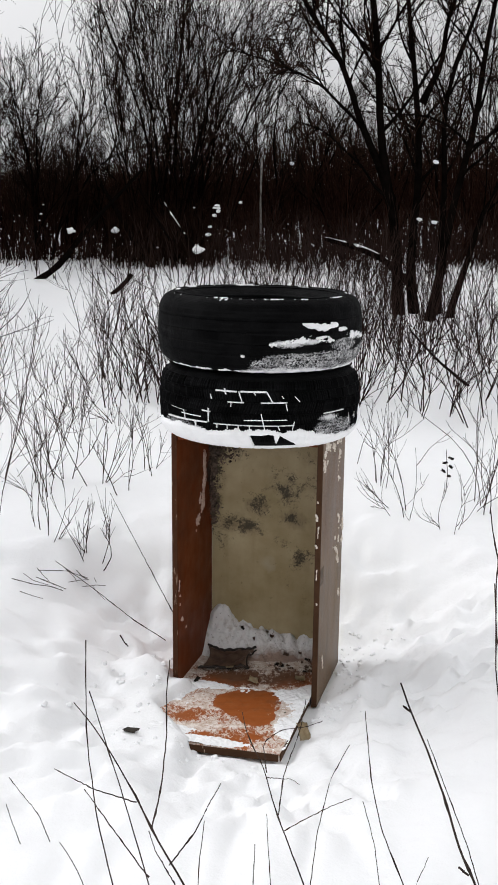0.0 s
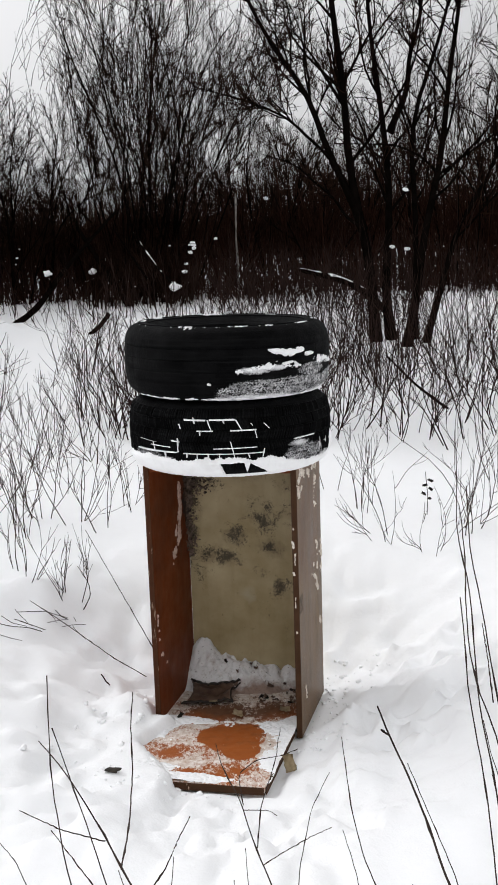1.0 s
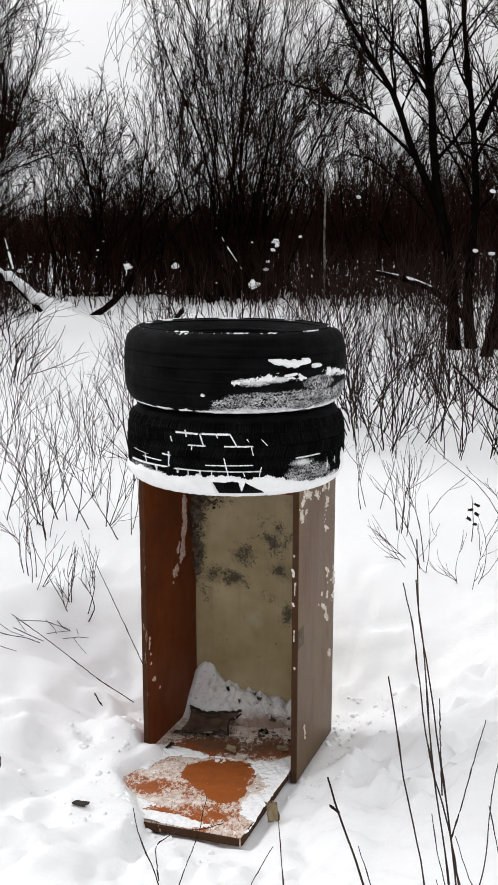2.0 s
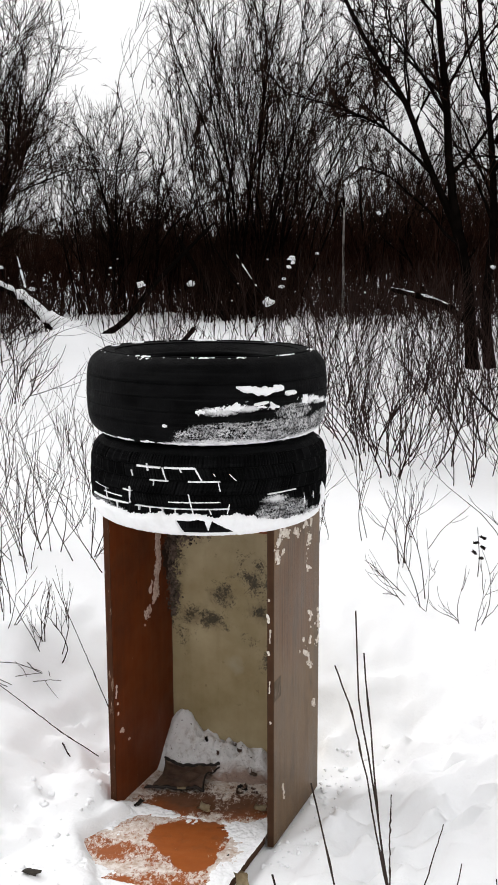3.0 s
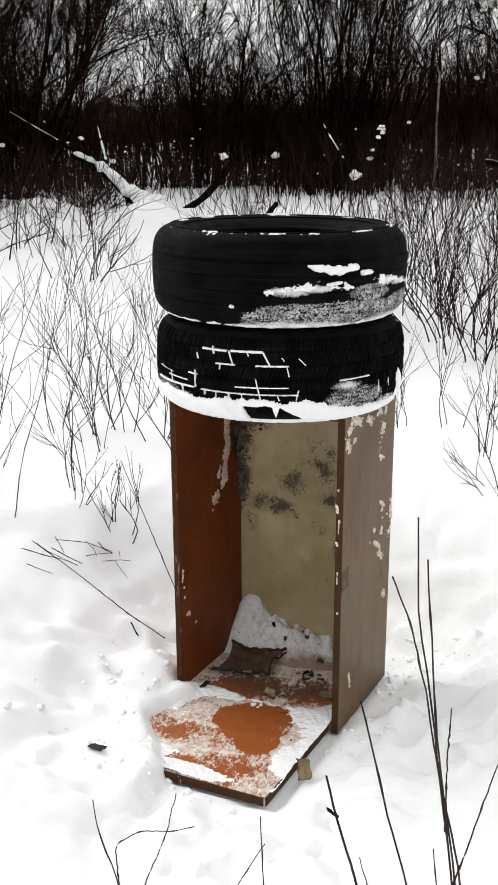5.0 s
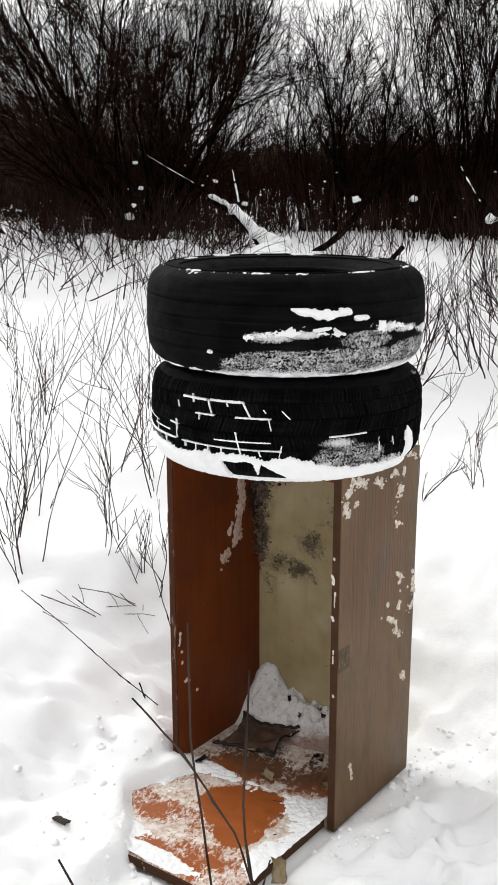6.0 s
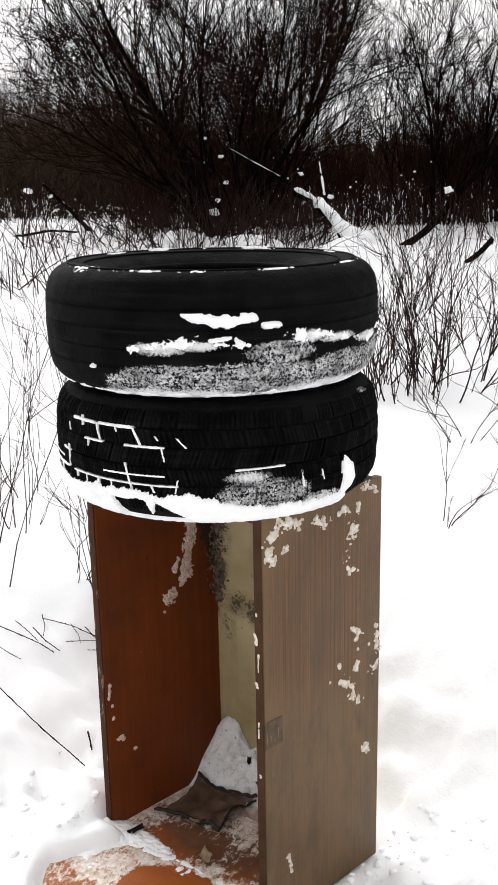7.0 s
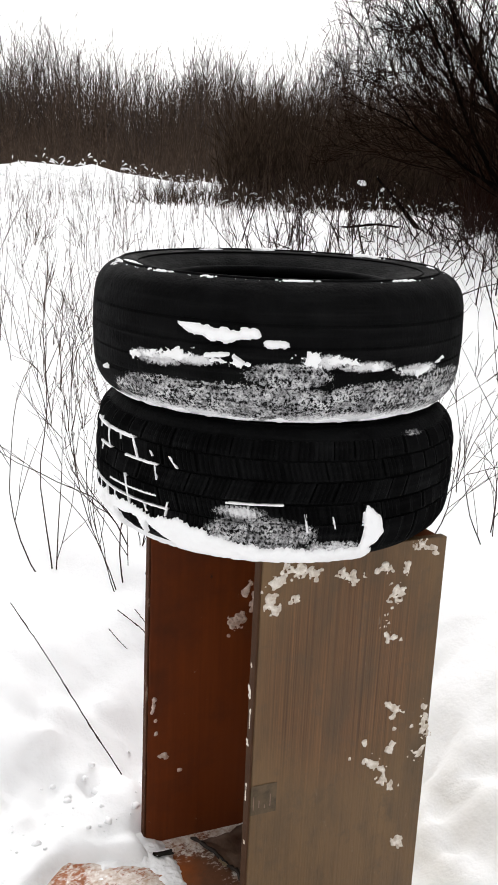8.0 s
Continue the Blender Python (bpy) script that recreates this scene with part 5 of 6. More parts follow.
for k, (x, y, h) in enumerate(MIDDLE):
    shrub(200 + k, 0.95 * h, 10 + k % 5, 38, 0.20, on_ground(x, y), "thick clump of thin reddish-brown bare shoots in snow", "shrubs below the trees", 3.8, None, 0.0034)


for k, (x, y, h) in enumerate(((-5.15, 7.45, 0.8), (-5.6, 7.2, 0.55), (-6.1, 9.0, 0.6), (-5.0, 8.9, 0.5))):
    shrub(300 + k, h, 2, 12, 0.03, on_ground(x, y), "small dark bare sapling on the snowy field", "saplings in the field", 5, None, 0.006)
for k, (x, y, h, stems) in enumerate(((-6.30, 5.60, 0.55, 9), (-6.05, 5.95, 0.50, 8), (-5.80, 6.10, 0.62, 10), (-4.20, 4.65, 0.50, 6), (-3.10, 4.42, 0.50, 6), (-2.75, 4.05, 0.52, 7), (-2.20, 3.75, 0.46, 6), (-1.62, 3.55, 0.45, 5))):
    shrub(400 + k, h, stems, 22, 0.10, on_ground(x, y), "thin grey-brown bare shrub on the snowy field", "shrubs on the field", 3.6, WEED, 0.0022)


def withered_plant(x, y):
    rng = np.random.default_rng(9)
    at = on_ground(x, y)
    ob = thing("withered_plant", at, "small dead plant with curled dark leaves", "plant")
    P, R = limb([(0, 0, -0.02), (0.005, 0, 0.08), (-0.005, 0.01, 0.19)], 0.0020, 0.0012)
    part("stem", joined([tubes(P, R, 5)]), SHOOT, ob)
    for k, z in enumerate((0.07, 0.095, 0.115, 0.13, 0.15)):
        leaf = part("leaf", crumpled(0.026, 0.012, 0.012, 2.2 * k + 1, 7, 5), CARD_DARK, ob)
        leaf.location, leaf.rotation_euler = (0.012 * (-1) ** k, -0.004, z), (rng.uniform(0.4, 1.2), rng.uniform(-0.7, 0.7), rng.uniform(0, 6))


withered_plant(0.88, 4.17)


# fallen and broken wood
def stick(name, points, r0, r1, mat, label, category, group="", snow=0.0):
    P, R = limb(points, r0, r1, 16)
    R = R * (1 + 0.12 * np.sin(np.arange(16) * 2.4))
    origin = P[0, 0].copy()
    ob = single(name, joined([tubes(P - origin, R, 8)]), mat, origin, label, category, group)
    if snow:
        S = P - origin + np.array([0, 0, snow * 0.55])
        t = np.linspace(0, 1, 16)
        fat = snow * (0.72 + 0.30 * np.sin(t * 17 + 1) * np.sin(t * 7) + 0.22 * np.sin(t * 41)) * np.sin(np.pi * np.clip(t * 1.02, 0.02, 0.98)) ** 0.35
        single("snow_cap", joined([tubes(S, fat[None], 8)]), SNOW, origin, "rounded snow lying along a fallen branch", "snow", "snow caps", "stuff")
    return ob


stick("fallen_log", [(-3.47, 9.95, 1.39), (-3.25, 9.8, 1.33), (-2.95, 9.6, 1.20), (-2.70, 9.4, 1.02), (-2.42, 9.12, 0.93)], 0.03, 0.055, BARK, "leaning dead branch with a thick cap of snow", "log", "fallen wood", 0.062)
stick("dead_branch", [(-3.02, 9.7, 1.24), (-3.12, 9.85, 1.42), (-3.22, 9.96, 1.66)], 0.016, 0.007, BARK, "snowy dead branch rising from the log", "branch", "fallen wood", 0.014)
stick("dead_branch", [(-3.24, 9.8, 1.34), (-3.30, 9.82, 1.44), (-3.34, 9.83, 1.55)], 0.009, 0.006, BARK, "short dead twig rising from the log", "branch", "fallen wood")
stick("dead_branch", [(-3.40, 9.95, 1.40), (-3.66, 9.91, 1.56), (-3.76, 9.7, 1.66), (-3.88, 9.45, 1.79)], 0.013, 0.005, BARK, "thin dead branch with a line of snow", "branch", "fallen wood", 0.009)
stick("dead_branch", [(-0.70, 9.9, 1.26), (-0.82, 10.1, 1.345), (-0.97, 10.2, 1.55), (-1.114, 10.31, 1.767)], 0.016, 0.007, BARK, "snowy dead branch leaning on the willow", "branch", "fallen wood", 0.010)
stick("dead_branch", [(-0.98, 10.15, 1.30), (-1.15, 10.25, 1.55), (-1.323, 10.33, 1.818)], 0.012, 0.006, BARK, "thin dead branch leaning on the willow", "branch", "fallen wood", 0.005)
stick("dead_branch", [(-5.71, 9.72, 0.92), (-5.95, 9.6, 1.22), (-6.248, 9.49, 1.524)], 0.03, 0.012, BARK, "leaning dead branch at the field's edge with snow on it", "branch", "fallen wood", 0.014)
stick("dead_branch", [(-6.5, 9.2, 0.98), (-6.0, 9.3, 1.06), (-5.5, 9.2, 1.04)], 0.016, 0.010, BARK, "dead branch lying across the snow", "branch", "fallen wood", 0.012)
stick("birch_sapling", [(-0.10, 12.1, 0.95), (-0.09, 12.1, 1.35), (-0.10, 12.12, 1.8), (-0.09, 12.1, 2.25)], 0.016, 0.010, BIRCH, "thin pale birch sapling among dark brush", "tree")
stick("broken_stick", [(-1.351, 8.710, 0.844), (-1.256, 8.759, 0.925), (-1.181, 8.808, 1.021)], 0.020, 0.021, BARK, "dark broken stick poking out of the snow", "stick", "fallen wood")
stick("leaning_trunk", [(-2.30, 9.6, 0.86), (-2.02, 9.7, 1.05), (-1.80, 9.9, 1.4), (-1.30, 10.4, 2.0)], 0.035, 0.014, BARK, "dark leaning willow trunk at the thicket's edge", "branch", "fallen wood")
stick("leaning_trunk", [(-1.30, 11.1, 0.98), (-1.55, 11.2, 1.35), (-1.9, 11.4, 1.9)], 0.04, 0.02, BARK, "dark leaning willow trunk at the thicket's edge", "branch", "fallen wood")
stick("fallen_branch", [(1.18, 7.9, 1.02), (0.95, 7.9, 1.22), (0.75, 7.95, 1.30), (0.50, 8.0, 1.36)], 0.032, 0.016, BARK, "low bent branch with snow along it", "branch", "fallen wood", 0.020)
stick("fallen_branch", [(1.30, 5.9, 0.52), (1.12, 6.0, 0.66), (0.95, 6.1, 0.84)], 0.010, 0.006, BARK, "dark fallen branch in the shrubs", "branch", "fallen wood")


def clump_of_snow(x, y, z, size, seed):
    single("snow_clump", lump(0.46 * size, seed, 0.75, (1.3, 0.9, 0.85)), SNOW, (x, y, z), "small clump of snow caught in branches", "snow", "snow clumps")


CLUMPS = [(-1.97, 10.04, 1.39, 0.07), (-1.71, 11.15, 1.39, 0.075), (-6.456, 9.47, 1.464, 0.085), (-6.16, 9.5, 1.40, 0.045), (-4.19, 9.69, 1.33, 0.05), (-4.78, 10.4, 1.96, 0.035), (-0.666, 9.80, 1.22, 0.10),
          (-0.528, 10.56, 1.644, 0.06), (-0.55, 10.5, 1.56, 0.04), (-0.59, 10.4, 1.44, 0.035), (-0.293, 10.8, 1.697, 0.035), (-0.60, 10.3, 1.36, 0.045), (-0.51, 10.5, 1.60, 0.04), (-4.3, 9.95, 1.75, 0.045), (-4.22, 9.9, 1.50, 0.05), (1.24, 7.95, 1.52, 0.035),
          (1.36, 8.0, 1.50, 0.035), (1.35, 8.0, 1.96, 0.035), (-4.33, 9.85, 1.22, 0.09), (-5.9, 9.5, 1.02, 0.11), (-5.2, 9.4, 0.98, 0.12), (-4.6, 9.4, 0.96, 0.12), (-3.9, 9.2, 0.96, 0.12), (-3.0, 9.75, 1.35, 0.05),
          (0.28, 13.2, 2.25, 0.05), (-2.38, 9.06, 0.99, 0.21), (-2.50, 9.12, 1.04, 0.18), (-2.62, 9.24, 1.09, 0.14), (-3.34, 9.83, 1.56, 0.045), (-3.7, 9.6, 1.05, 0.08)]
speck = random.Random(44)
CLUMPS += [(speck.uniform(-5.2, 1.6), speck.uniform(9.8, 11.6), speck.uniform(1.05, 1.75), speck.uniform(0.010, 0.024)) for _ in range(26)]
for k, (x, y, z, s) in enumerate(CLUMPS):
    clump_of_snow(x, y, z, s, k * 1.7 + 1)


# undergrowth and far thickets: nobody could count these stems
def thicket(name, seed, count, r0, r1, a0, a1, h0, h1, thick, twigs, mat, label, lean=10, bend=0.1, heights=((0,), (1,)), ragged=0.0):
    """A belt of stems round the clearing between two distances and two bearings (degrees from +y to the left)."""
    rng = np.random.default_rng(seed)
    d, a = np.sqrt(rng.uniform(r0**2, r1**2, count)), np.radians(rng.uniform(a0, a1, count))
    x, y = 0.3 - d * np.sin(a), d * np.cos(a)
    clumpy = vnoise(x, y, 1.1, seed) > rng.uniform(0, 0.75, count)
    x, y = x[clumpy], y[clumpy]
    n = len(x)
    start = np.stack([x, y, ground_z(x, y) - 0.05], 1)
    t, b = np.radians(np.abs(rng.normal(0, lean, n))), rng.uniform(0, 2 * np.pi, n)
    way = np.stack([np.sin(t) * np.cos(b), np.sin(t) * np.sin(b), np.cos(t)], 1)
    bearing = np.degrees(np.arctan2(0.3 - x, y))
    tall = rng.uniform(h0, h1, n) * (0.7 + 0.6 * vnoise(x, y, 2.7, seed + 3)) * np.interp(bearing, *heights) * (1 + 2 * ragged * (fbm(bearing, 0 * bearing, 3.2, seed + 9, 3) - 0.5))
    P0, R0 = grow(rng, start, way, tall, thick * rng.uniform(0.6, 1.4, n), 5, bend, 0.02, 0.3)
    s = sprout(rng, P0, R0, n * twigs, 0.15, 0.97, 30, 0.38, 0.6)
    P1, R1 = grow(rng, *s[:3], np.maximum(s[3], thick * 0.35), 3, 0.12, 0.06, 0.5)
    single(name, joined([tubes(P0, R0, 3), tubes(P1, R1, 3)]), mat, (0, 0, 0), label, "thicket", "", "stuff", False)


thicket("undergrowth", 31, 520, 8.6, 11.5, -16, 3, 0.25, 0.95, 0.0048, 6, SHOOT, "fine bare shoots along the thicket's foot", 24, 0.18)
thicket("undergrowth", 42, 210, 8.9, 11.5, 3, 31, 0.25, 0.85, 0.0048, 6, SHOOT, "fine bare shoots along the thicket's foot", 24, 0.18)
thicket("brush", 43, 3400, 11.9, 13.8, -24, 31, 0.25, 0.75, 0.007, 4, BRUSH, "low dark brown tangle at the brush's foot", 30, 0.2)
thicket("undergrowth", 32, 2600, 5.2, 16, 38, 84, 0.2, 0.6, 0.0024, 4, WEED, "sparse weeds and shoots on the snowy field", 12)
thicket("brush", 33, 3000, 12.5, 17, -26, 31, 0.8, 1.45, 0.010, 7, BRUSH, "dense dark brown brush behind the willows", 13, 0.1, ((-28, 2, 10, 18), (1.3, 1.2, 0.9, 0.85)))
thicket("brush", 34, 1900, 18, 28, -28, 33, 1.1, 2.1, 0.016, 8, BRUSH, "dense dark brown thicket", 10, 0.1, ((-28, 2, 10, 18), (1.3, 1.2, 0.85, 0.8)))
thicket("brush", 41, 1500, 15, 21, 31, 46, 0.8, 1.8, 0.013, 8, DRY_BRUSH, "dense dark brown brush between the willow and the field", 18, 0.16)
thicket("brush", 44, 1100, 13.6, 17, 30, 50, 0.2, 0.55, 0.006, 4, DRY_BRUSH, "low brown tangle at the edge of the brush", 34, 0.2)
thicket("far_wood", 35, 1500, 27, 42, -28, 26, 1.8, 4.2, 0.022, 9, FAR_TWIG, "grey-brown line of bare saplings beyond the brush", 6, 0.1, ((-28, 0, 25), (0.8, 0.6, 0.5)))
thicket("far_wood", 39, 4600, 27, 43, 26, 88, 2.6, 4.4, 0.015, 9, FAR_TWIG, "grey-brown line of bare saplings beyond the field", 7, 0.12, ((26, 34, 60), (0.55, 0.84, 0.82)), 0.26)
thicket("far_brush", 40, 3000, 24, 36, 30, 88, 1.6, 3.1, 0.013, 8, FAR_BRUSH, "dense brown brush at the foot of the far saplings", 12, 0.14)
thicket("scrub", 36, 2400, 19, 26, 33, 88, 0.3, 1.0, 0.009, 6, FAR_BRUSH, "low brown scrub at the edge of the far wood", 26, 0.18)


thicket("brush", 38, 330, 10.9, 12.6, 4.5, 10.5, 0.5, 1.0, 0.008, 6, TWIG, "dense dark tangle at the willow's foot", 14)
thicket("fallen_twigs", 37, 1000, 7.5, 10.6, 18, 38, 0.25, 0.65, 0.0048, 4, SHOOT, "tangle of dead twigs lying over the snow", 62)


def snow_in_scrub(seed, count, r0, r1, a0, a1, h0, h1, fat):
    """Short sagging rolls of snow caught on bent twigs."""
    rng = np.random.default_rng(seed)
    d, a = np.sqrt(rng.uniform(r0**2, r1**2, count)), np.radians(rng.uniform(a0, a1, count))
    x, y = 0.3 - d * np.sin(a), d * np.cos(a)
    lying = vnoise(x, y, 0.9, seed) > rng.uniform(0.1, 0.8, count)
    x, y = x[lying], y[lying]
    n = len(x)
    turn, long = rng.uniform(0, 2 * np.pi, n), fat * rng.uniform(2, 12, n)
    t = np.linspace(-1, 1, 6)
    rise = rng.normal(0, 0.35, n)
    P = np.stack([x[:, None] + 0.5 * long[:, None] * t * np.cos(turn)[:, None], y[:, None] + 0.5 * long[:, None] * t * np.sin(turn)[:, None],
                  (ground_z(x, y) + rng.uniform(h0, h1, n))[:, None] + 0.5 * long[:, None] * (rise[:, None] * t - 0.35 * t * t)], -1)
    R = fat * rng.uniform(0.5, 1.2, n)[:, None] * np.array([0.25, 0.8, 1.0, 0.9, 0.75, 0.2]) * rng.uniform(0.7, 1.3, (n, 6))
    single("snow_in_scrub", joined([tubes(P, R, 6)]), SNOW, (0, 0, 0), "snow caught on the bent twigs of the scrub", "snow", "", "stuff")


snow_in_scrub(91, 620, 17.6, 19.6, 33, 60, 0.0, 0.20, 0.014)
snow_in_scrub(92, 260, 13.2, 16.0, 28, 46, 0.0, 0.20, 0.011)


def distant_woods():
    a = np.radians(np.linspace(-40, 100, 700))
    d = 46 + 2 * np.sin(a * 9)
    x, y = 0.3 - d * np.sin(a), d * np.cos(a)
    low = ground_z(x, y) - 0.3
    levels = np.linspace(0, 1, 8)
    top = 0.9 + 0.7 * fbm(x, y, 5, 61) + 1.3 * fbm(x, y, 0.4, 63, 3)
    V = np.stack([np.stack([x + 0.3 * f * vnoise(x, y, 1, 65), y + 0.4 * f, low + top * f], -1) for f in levels])
    n = Nodes("distant_trees", 0.95, 0.1)
    streak = n.noise(1.0, 5, n.scaled((2.6, 2.6, 0.25)))
    n.colour(n.mix(n.ramp(streak, (0.35, 0.0), (0.7, 1.0)), (0.034, 0.022, 0.015), (0.080, 0.056, 0.042)))
    single("backdrop", array_mesh("backdrop", V.reshape(-1, 3), grid_quads(8, 700)), n.m, (0, 0, 0), "distant brown winter woods", "woods", "", "structure")


distant_woods()


# twigs that stand or lie in the snow close by
def plant(label, lines, seed, name="twig", shoots=0, group="twigs close by"):
    """A small bare plant: its stems, the later ones forking from the first."""
    rng = np.random.default_rng(seed)
    origin = np.array(lines[0][0][0], float)
    ob = thing(name, origin, label, "twig", group)
    for k, (points, r0, r1) in enumerate(lines):
        P, R = limb(points, 0.46 * r0, 0.62 * r1, 30)
        P = P + rng.normal(0, 0.00035, P.shape) + np.array([0.005, -0.002, 0.007]) - origin
        R = 0.84 * R * (1 + 0.55 * (rng.uniform(0, 1, R.shape) > 0.86))
        part("stem" if k == 0 else "side_shoot", joined([tubes(P, R, 7)]), NEAR_SHOOT, ob)
    if shoots:
        s = sprout(rng, P, R, shoots, 0.2, 0.85, 28, 0.28, 0.75)
        P1, R1 = grow(rng, *s[:3], np.maximum(s[3], 0.0011), 6, 0.08, 0.06, 0.6)
        each("side_shoot", P1, R1, 5, NEAR_SHOOT, ob)
    return ob


def twig(points, r0, r1, label, shoots=0, seed=0, group="twigs close by"):
    return plant(label, [(points, r0, r1)], seed, "twig", shoots, group)


UP = "thin upright bare twig standing in the snow"
plant("bare forked twig with long side shoots in the snow", [
    ([(0.14, 1.33, 0.04), (0.05, 1.35, 0.28), (-0.004, 1.36, 0.452), (-0.053, 1.401, 0.495), (-0.082, 1.438, 0.535), (-0.136, 1.487, 0.593), (-0.18, 1.523, 0.639), (-0.21, 1.54, 0.66)], 0.0068, 0.0016),
    ([(-0.062, 1.41, 0.508), (-0.046, 1.421, 0.584), (-0.039, 1.437, 0.666), (-0.041, 1.45, 0.731), (-0.036, 1.46, 0.78)], 0.0034, 0.0014),
    ([(-0.029, 1.37, 0.475), (0.012, 1.377, 0.532), (0.031, 1.384, 0.573), (0.051, 1.39, 0.608)], 0.0032, 0.0013),
    ([(-0.09, 1.44, 0.538), (-0.16, 1.447, 0.555), (-0.231, 1.47, 0.577)], 0.0030, 0.0013),
    ([(-0.02, 1.37, 0.44), (-0.052, 1.381, 0.491), (-0.065, 1.4, 0.514)], 0.0024, 0.0012)], 7)
plant(UP, [([(-0.04, 1.36, 0.03), (-0.09, 1.37, 0.26), (-0.121, 1.38, 0.431), (-0.15, 1.411, 0.523), (-0.171, 1.45, 0.637), (-0.176, 1.48, 0.731), (-0.178, 1.5, 0.793)], 0.0042, 0.0014)], 9)
plant(UP, [([(0.02, 1.34, 0.03), (-0.02, 1.35, 0.25), (-0.061, 1.36, 0.45), (-0.088, 1.39, 0.52), (-0.116, 1.419, 0.592), (-0.144, 1.446, 0.658), (-0.168, 1.47, 0.718)], 0.0042, 0.0014),
           ([(-0.062, 1.37, 0.452), (-0.102, 1.398, 0.486), (-0.177, 1.45, 0.553)], 0.0030, 0.0012)], 10)
for n, row in enumerate((((0.01, 1.32, 0.04), (0.019, 1.33, 0.472), (0.022, 1.348, 0.525), (0.027, 1.36, 0.562)), ((-0.09, 1.32, 0.04), (-0.156, 1.33, 0.467), (-0.179, 1.348, 0.497), (-0.199, 1.36, 0.518)))):
    plant(UP, [(row, 0.0026, 0.0012)], 60 + n)
plant("bare forked twig with curling side shoots in the snow", [
    ([(0.26, 1.64, 0.03), (0.195, 1.66, 0.229), (0.154, 1.688, 0.324), (0.134, 1.701, 0.37), (0.113, 1.723, 0.444), (0.082, 1.736, 0.491), (0.071, 1.75, 0.538)], 0.0052, 0.0014),
    ([(0.154, 1.69, 0.322), (0.199, 1.704, 0.342), (0.249, 1.717, 0.362), (0.285, 1.725, 0.374)], 0.0026, 0.0012), ([(0.144, 1.7, 0.35), (0.153, 1.72, 0.425), (0.182, 1.742, 0.501), (0.194, 1.76, 0.563)], 0.0030, 0.0013),
    ([(0.120, 1.715, 0.43), (0.112, 1.725, 0.488), (0.147, 1.734, 0.511), (0.196, 1.736, 0.518), (0.226, 1.74, 0.528)], 0.0026, 0.0011), ([(0.12, 1.715, 0.42), (0.168, 1.702, 0.426), (0.183, 1.71, 0.41)], 0.0022, 0.0010)], 5)
plant(UP, [([(0.202, 1.78, 0.04), (0.214, 1.8, 0.124), (0.227, 1.833, 0.226), (0.253, 1.866, 0.327), (0.293, 1.888, 0.396)], 0.0032, 0.0013)], 4)
plant(UP, [([(0.45, 1.68, 0.03), (0.389, 1.7, 0.208), (0.347, 1.724, 0.304), (0.326, 1.746, 0.391), (0.311, 1.78, 0.53)], 0.0040, 0.0014)], 2)
for n, row in enumerate((((0.146, 1.66, 0.03), (0.131, 1.66, 0.227), (0.121, 1.7, 0.351)), ((0.092, 1.63, 0.03), (0.098, 1.64, 0.241), (0.1, 1.66, 0.313)), ((0.367, 1.63, 0.03), (0.336, 1.64, 0.248), (0.325, 1.661, 0.325), (0.303, 1.68, 0.397)),
                         ((0.36, 1.63, 0.03), (0.404, 1.64, 0.25), (0.429, 1.66, 0.295)), ((-0.35, 1.94, 0.07), (-0.389, 1.95, 0.171), (-0.432, 1.977, 0.202), (-0.466, 2.0, 0.228)), ((-0.41, 1.92, 0.06), (-0.429, 1.93, 0.116), (-0.448, 1.941, 0.16), (-0.46, 1.95, 0.192)))):
    plant(UP, [(row, 0.0028, 0.0013)], 70 + n)
plant("thicker dark broken twig with short stubs leaning over the snow", [
    ([(0.60, 1.66, 0.03), (0.53, 1.7, 0.209), (0.502, 1.727, 0.261), (0.479, 1.766, 0.337), (0.445, 1.809, 0.425), (0.41, 1.843, 0.497), (0.39, 1.868, 0.549)], 0.0074, 0.0032),
    ([(0.411, 1.85, 0.495), (0.403, 1.85, 0.500), (0.395, 1.85, 0.507)], 0.0060, 0.0036), ([(0.518, 1.71, 0.222), (0.508, 1.71, 0.230), (0.498, 1.71, 0.240)], 0.0060, 0.0036)], 1)
plant(UP, [([(0.59, 1.73, 0.04), (0.524, 1.76, 0.25), (0.494, 1.791, 0.321), (0.464, 1.822, 0.395), (0.446, 1.84, 0.439)], 0.0036, 0.0014)], 20)
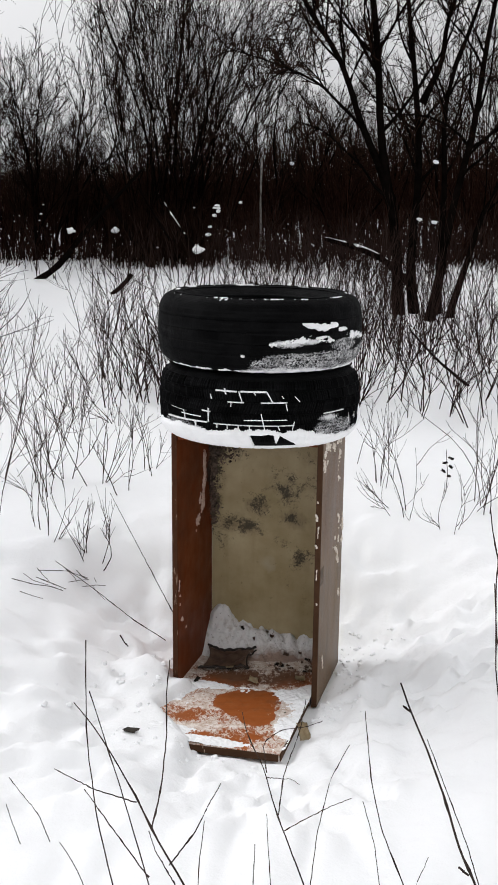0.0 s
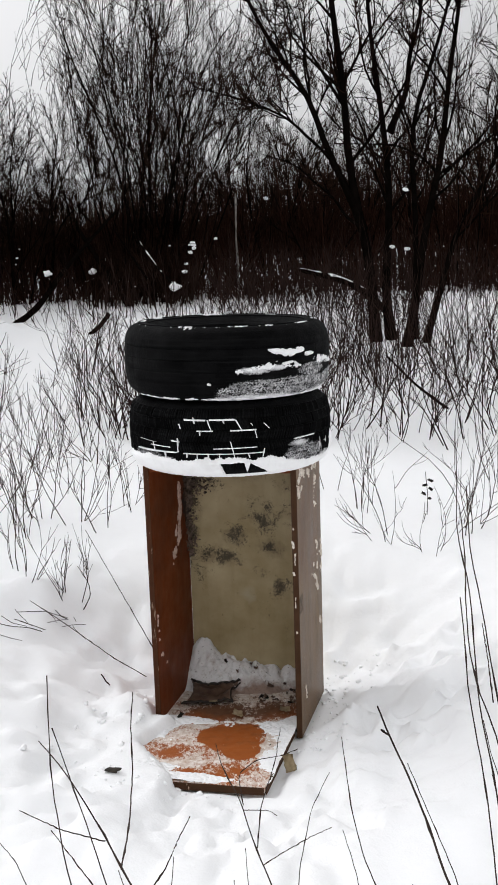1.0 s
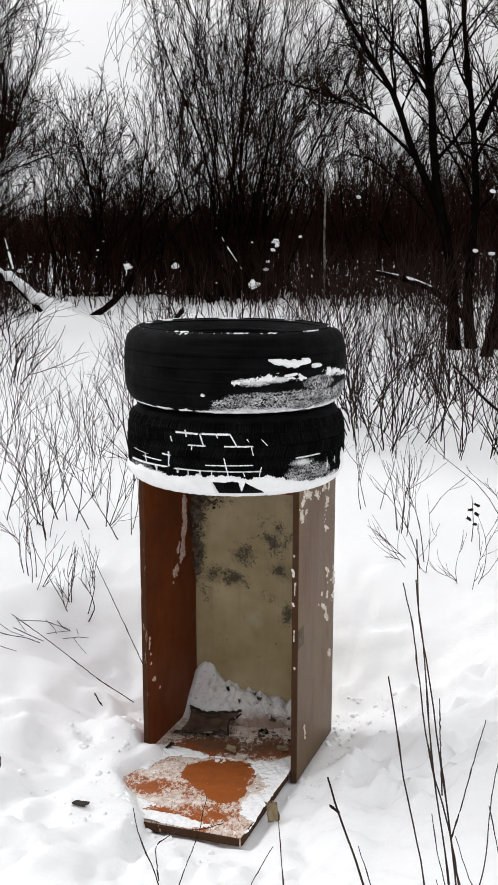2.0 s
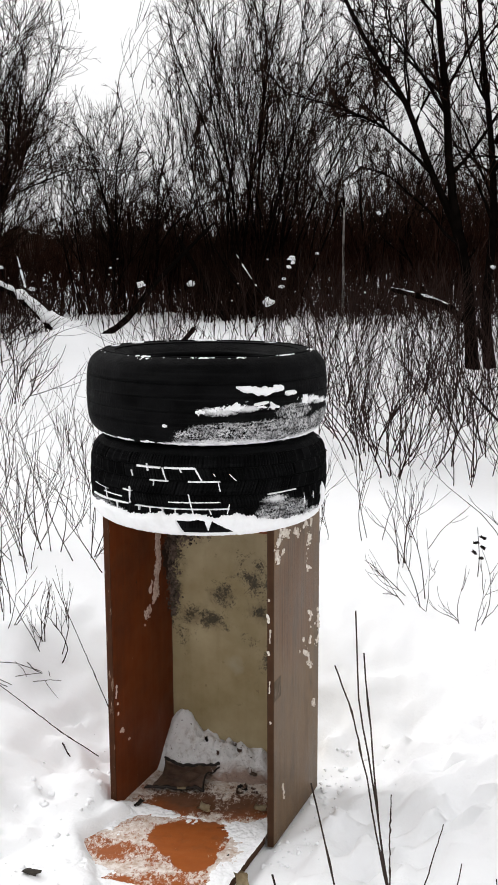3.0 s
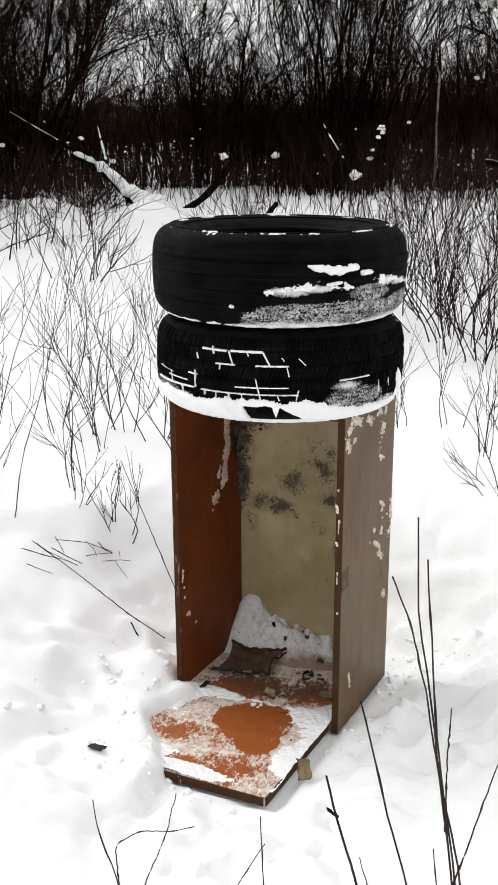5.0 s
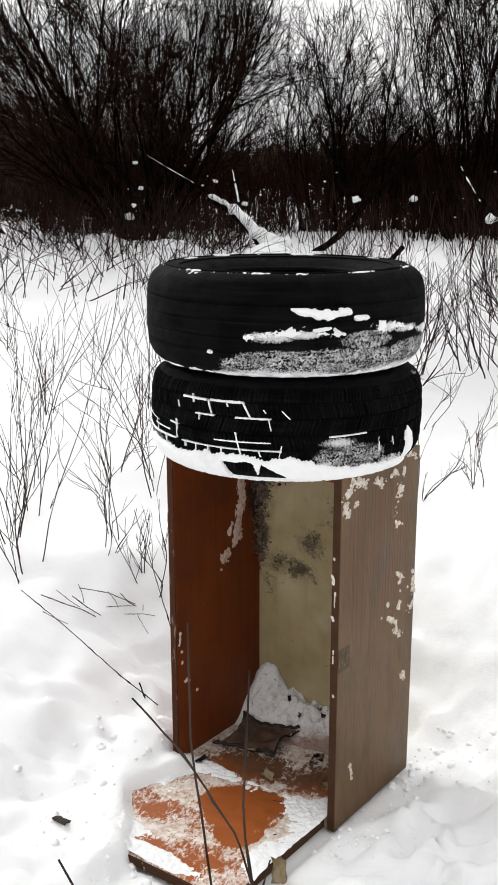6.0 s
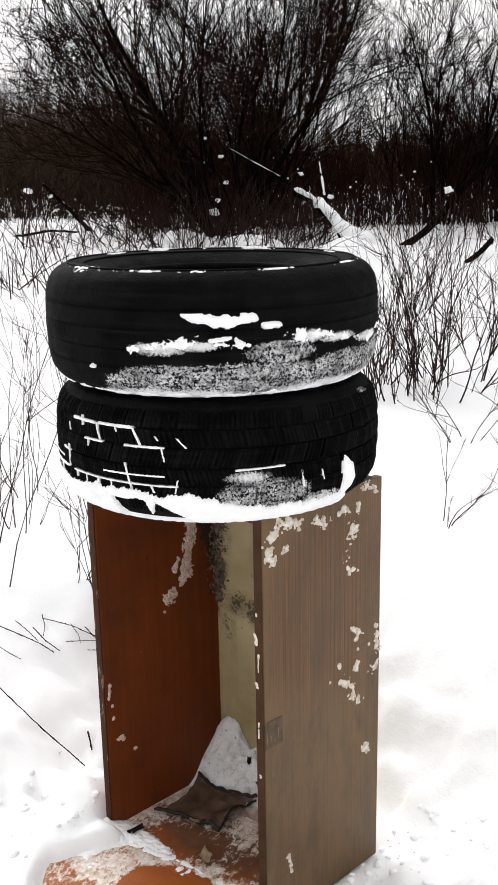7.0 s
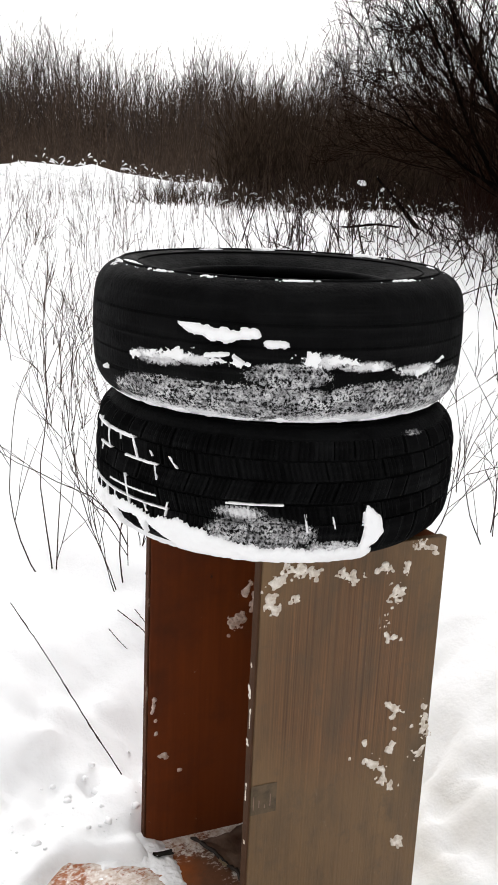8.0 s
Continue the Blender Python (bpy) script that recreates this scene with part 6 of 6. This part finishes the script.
plant("tall clump of bare budded shoots standing in the snow", [
    ([(0.625, 1.6, 0.02), (0.597, 1.6, 0.456), (0.587, 1.608, 0.558), (0.574, 1.615, 0.646), (0.561, 1.622, 0.721), (0.55, 1.627, 0.791), (0.541, 1.633, 0.865), (0.522, 1.638, 0.922), (0.522, 1.643, 0.973), (0.518, 1.649, 1.049)], 0.0046, 0.0018),
    ([(0.600, 1.66, 0.50), (0.582, 1.70, 0.585), (0.563, 1.73, 0.635), (0.546, 1.738, 0.708), (0.534, 1.715, 0.798), (0.514, 1.636, 0.934), (0.498, 1.587, 1.004)], 0.0038, 0.0016),
    ([(0.63, 1.63, 0.02), (0.592, 1.70, 0.442), (0.583, 1.74, 0.521), (0.570, 1.75, 0.58), (0.555, 1.729, 0.681), (0.544, 1.710, 0.787), (0.539, 1.717, 0.864), (0.530, 1.75, 0.892), (0.525, 1.765, 0.950)], 0.0044, 0.0020),
    ([(0.579, 1.61, 0.61), (0.592, 1.62, 0.65), (0.611, 1.651, 0.709), (0.631, 1.68, 0.765)], 0.0028, 0.0013), ([(0.567, 1.64, 0.66), (0.564, 1.678, 0.732), (0.565, 1.725, 0.774)], 0.0032, 0.0014),
    ([(0.60, 1.61, 0.25), (0.611, 1.62, 0.456), (0.623, 1.634, 0.499), (0.637, 1.654, 0.558), (0.643, 1.679, 0.634), (0.656, 1.7, 0.7)], 0.0036, 0.0014),
    ([(0.615, 1.6, 0.241), (0.593, 1.6, 0.475), (0.579, 1.617, 0.514), (0.562, 1.64, 0.569), (0.555, 1.66, 0.617)], 0.0030, 0.0013), ([(0.64, 1.62, 0.1), (0.635, 1.63, 0.481), (0.605, 1.63, 0.545), (0.588, 1.63, 0.601)], 0.0024, 0.0012),
    ([(0.615, 1.6, 0.276), (0.585, 1.6, 0.462), (0.571, 1.609, 0.493), (0.561, 1.62, 0.536)], 0.0024, 0.0012)], 12, "shoot_clump")
plant(UP, [([(0.60, 1.60, 0.02), (0.556, 1.60, 0.45), (0.535, 1.60, 0.59), (0.508, 1.57, 0.71), (0.495, 1.534, 0.807), (0.479, 1.50, 0.905)], 0.0042, 0.0018)], 15)
plant(UP, [([(0.71, 1.67, 0.03), (0.689, 1.68, 0.447), (0.684, 1.697, 0.489), (0.676, 1.725, 0.558), (0.681, 1.75, 0.621)], 0.0036, 0.0014), ([(0.71, 1.67, 0.2), (0.688, 1.68, 0.42), (0.678, 1.691, 0.472), (0.659, 1.708, 0.547), (0.647, 1.72, 0.602)], 0.0030, 0.0013)], 17)
plant(UP, [([(0.76, 1.85, 0.02), (0.75, 1.9, 0.3), (0.73, 1.95, 0.52)], 0.0030, 0.0013)], 18, shoots=1)
plant(UP, [([(0.80, 2.30, 0.05), (0.80, 2.38, 0.2), (0.805, 2.467, 0.34)], 0.0028, 0.0012)], 19, shoots=1)
DOWN = "long thin bare twig slanting over the snow"
twig([(-0.21, 2.88, 0.175), (-0.31, 2.855, 0.255), (-0.42, 2.82, 0.365), (-0.529, 2.78, 0.469)], 0.0036, 0.0018, DOWN, 0, 31)
twig([(-0.20, 3.0, 0.22), (-0.27, 3.05, 0.33), (-0.34, 3.10, 0.44), (-0.424, 3.155, 0.576)], 0.0036, 0.0018, DOWN, 0, 32)
LYING = [([(-0.715, 3.304), (-0.617, 3.311), (-0.548, 3.354)], 0.0016), ([(-0.722, 3.311), (-0.696, 3.291), (-0.664, 3.25)], 0.0014), ([(-0.713, 3.263), (-0.65, 3.241), (-0.603, 3.245)], 0.002), ([(-0.784, 3.202), (-0.714, 3.232), (-0.656, 3.227), (-0.611, 3.231)], 0.0018), ([(-0.6, 3.268), (-0.573, 3.315), (-0.544, 3.354)], 0.0014), ([(-0.557, 3.303), (-0.515, 3.342), (-0.485, 3.361)], 0.0014), ([(-0.515, 3.342), (-0.527, 3.364)], 0.0012), ([(-0.583, 3.328), (-0.566, 3.339), (-0.546, 3.351)], 0.0018), ([(-0.743, 3.152), (-0.705, 3.157), (-0.667, 3.164)], 0.0014), ([(-0.391, 3.098), (-0.376, 3.088), (-0.36, 3.074)], 0.003), ([(-0.527, 3.327), (-0.504, 3.321), (-0.477, 3.303)], 0.001), ([(-0.751, 3.237), (-0.721, 3.253), (-0.663, 3.228)], 0.0014), ([(-0.615, 3.307), (-0.588, 3.306), (-0.575, 3.298)], 0.0012)]
for k, (places, r) in enumerate(LYING):
    line = [(x, y, float(ground_z(x, y)) + 0.006 + 0.010 * (n == 0)) for n, (x, y) in enumerate(places)]
    twig(line, 2 * r, 1.2 * r, "short dead twig lying on the snow", 0, 40 + k, "twigs on the snow")
twig([(-0.815, 3.212, 0.10), (-0.838, 3.187, 0.162), (-0.856, 3.168, 0.199)], 0.0110, 0.0075, "short dark dead stub poking out of the snow", 0, 62, "twigs on the snow")
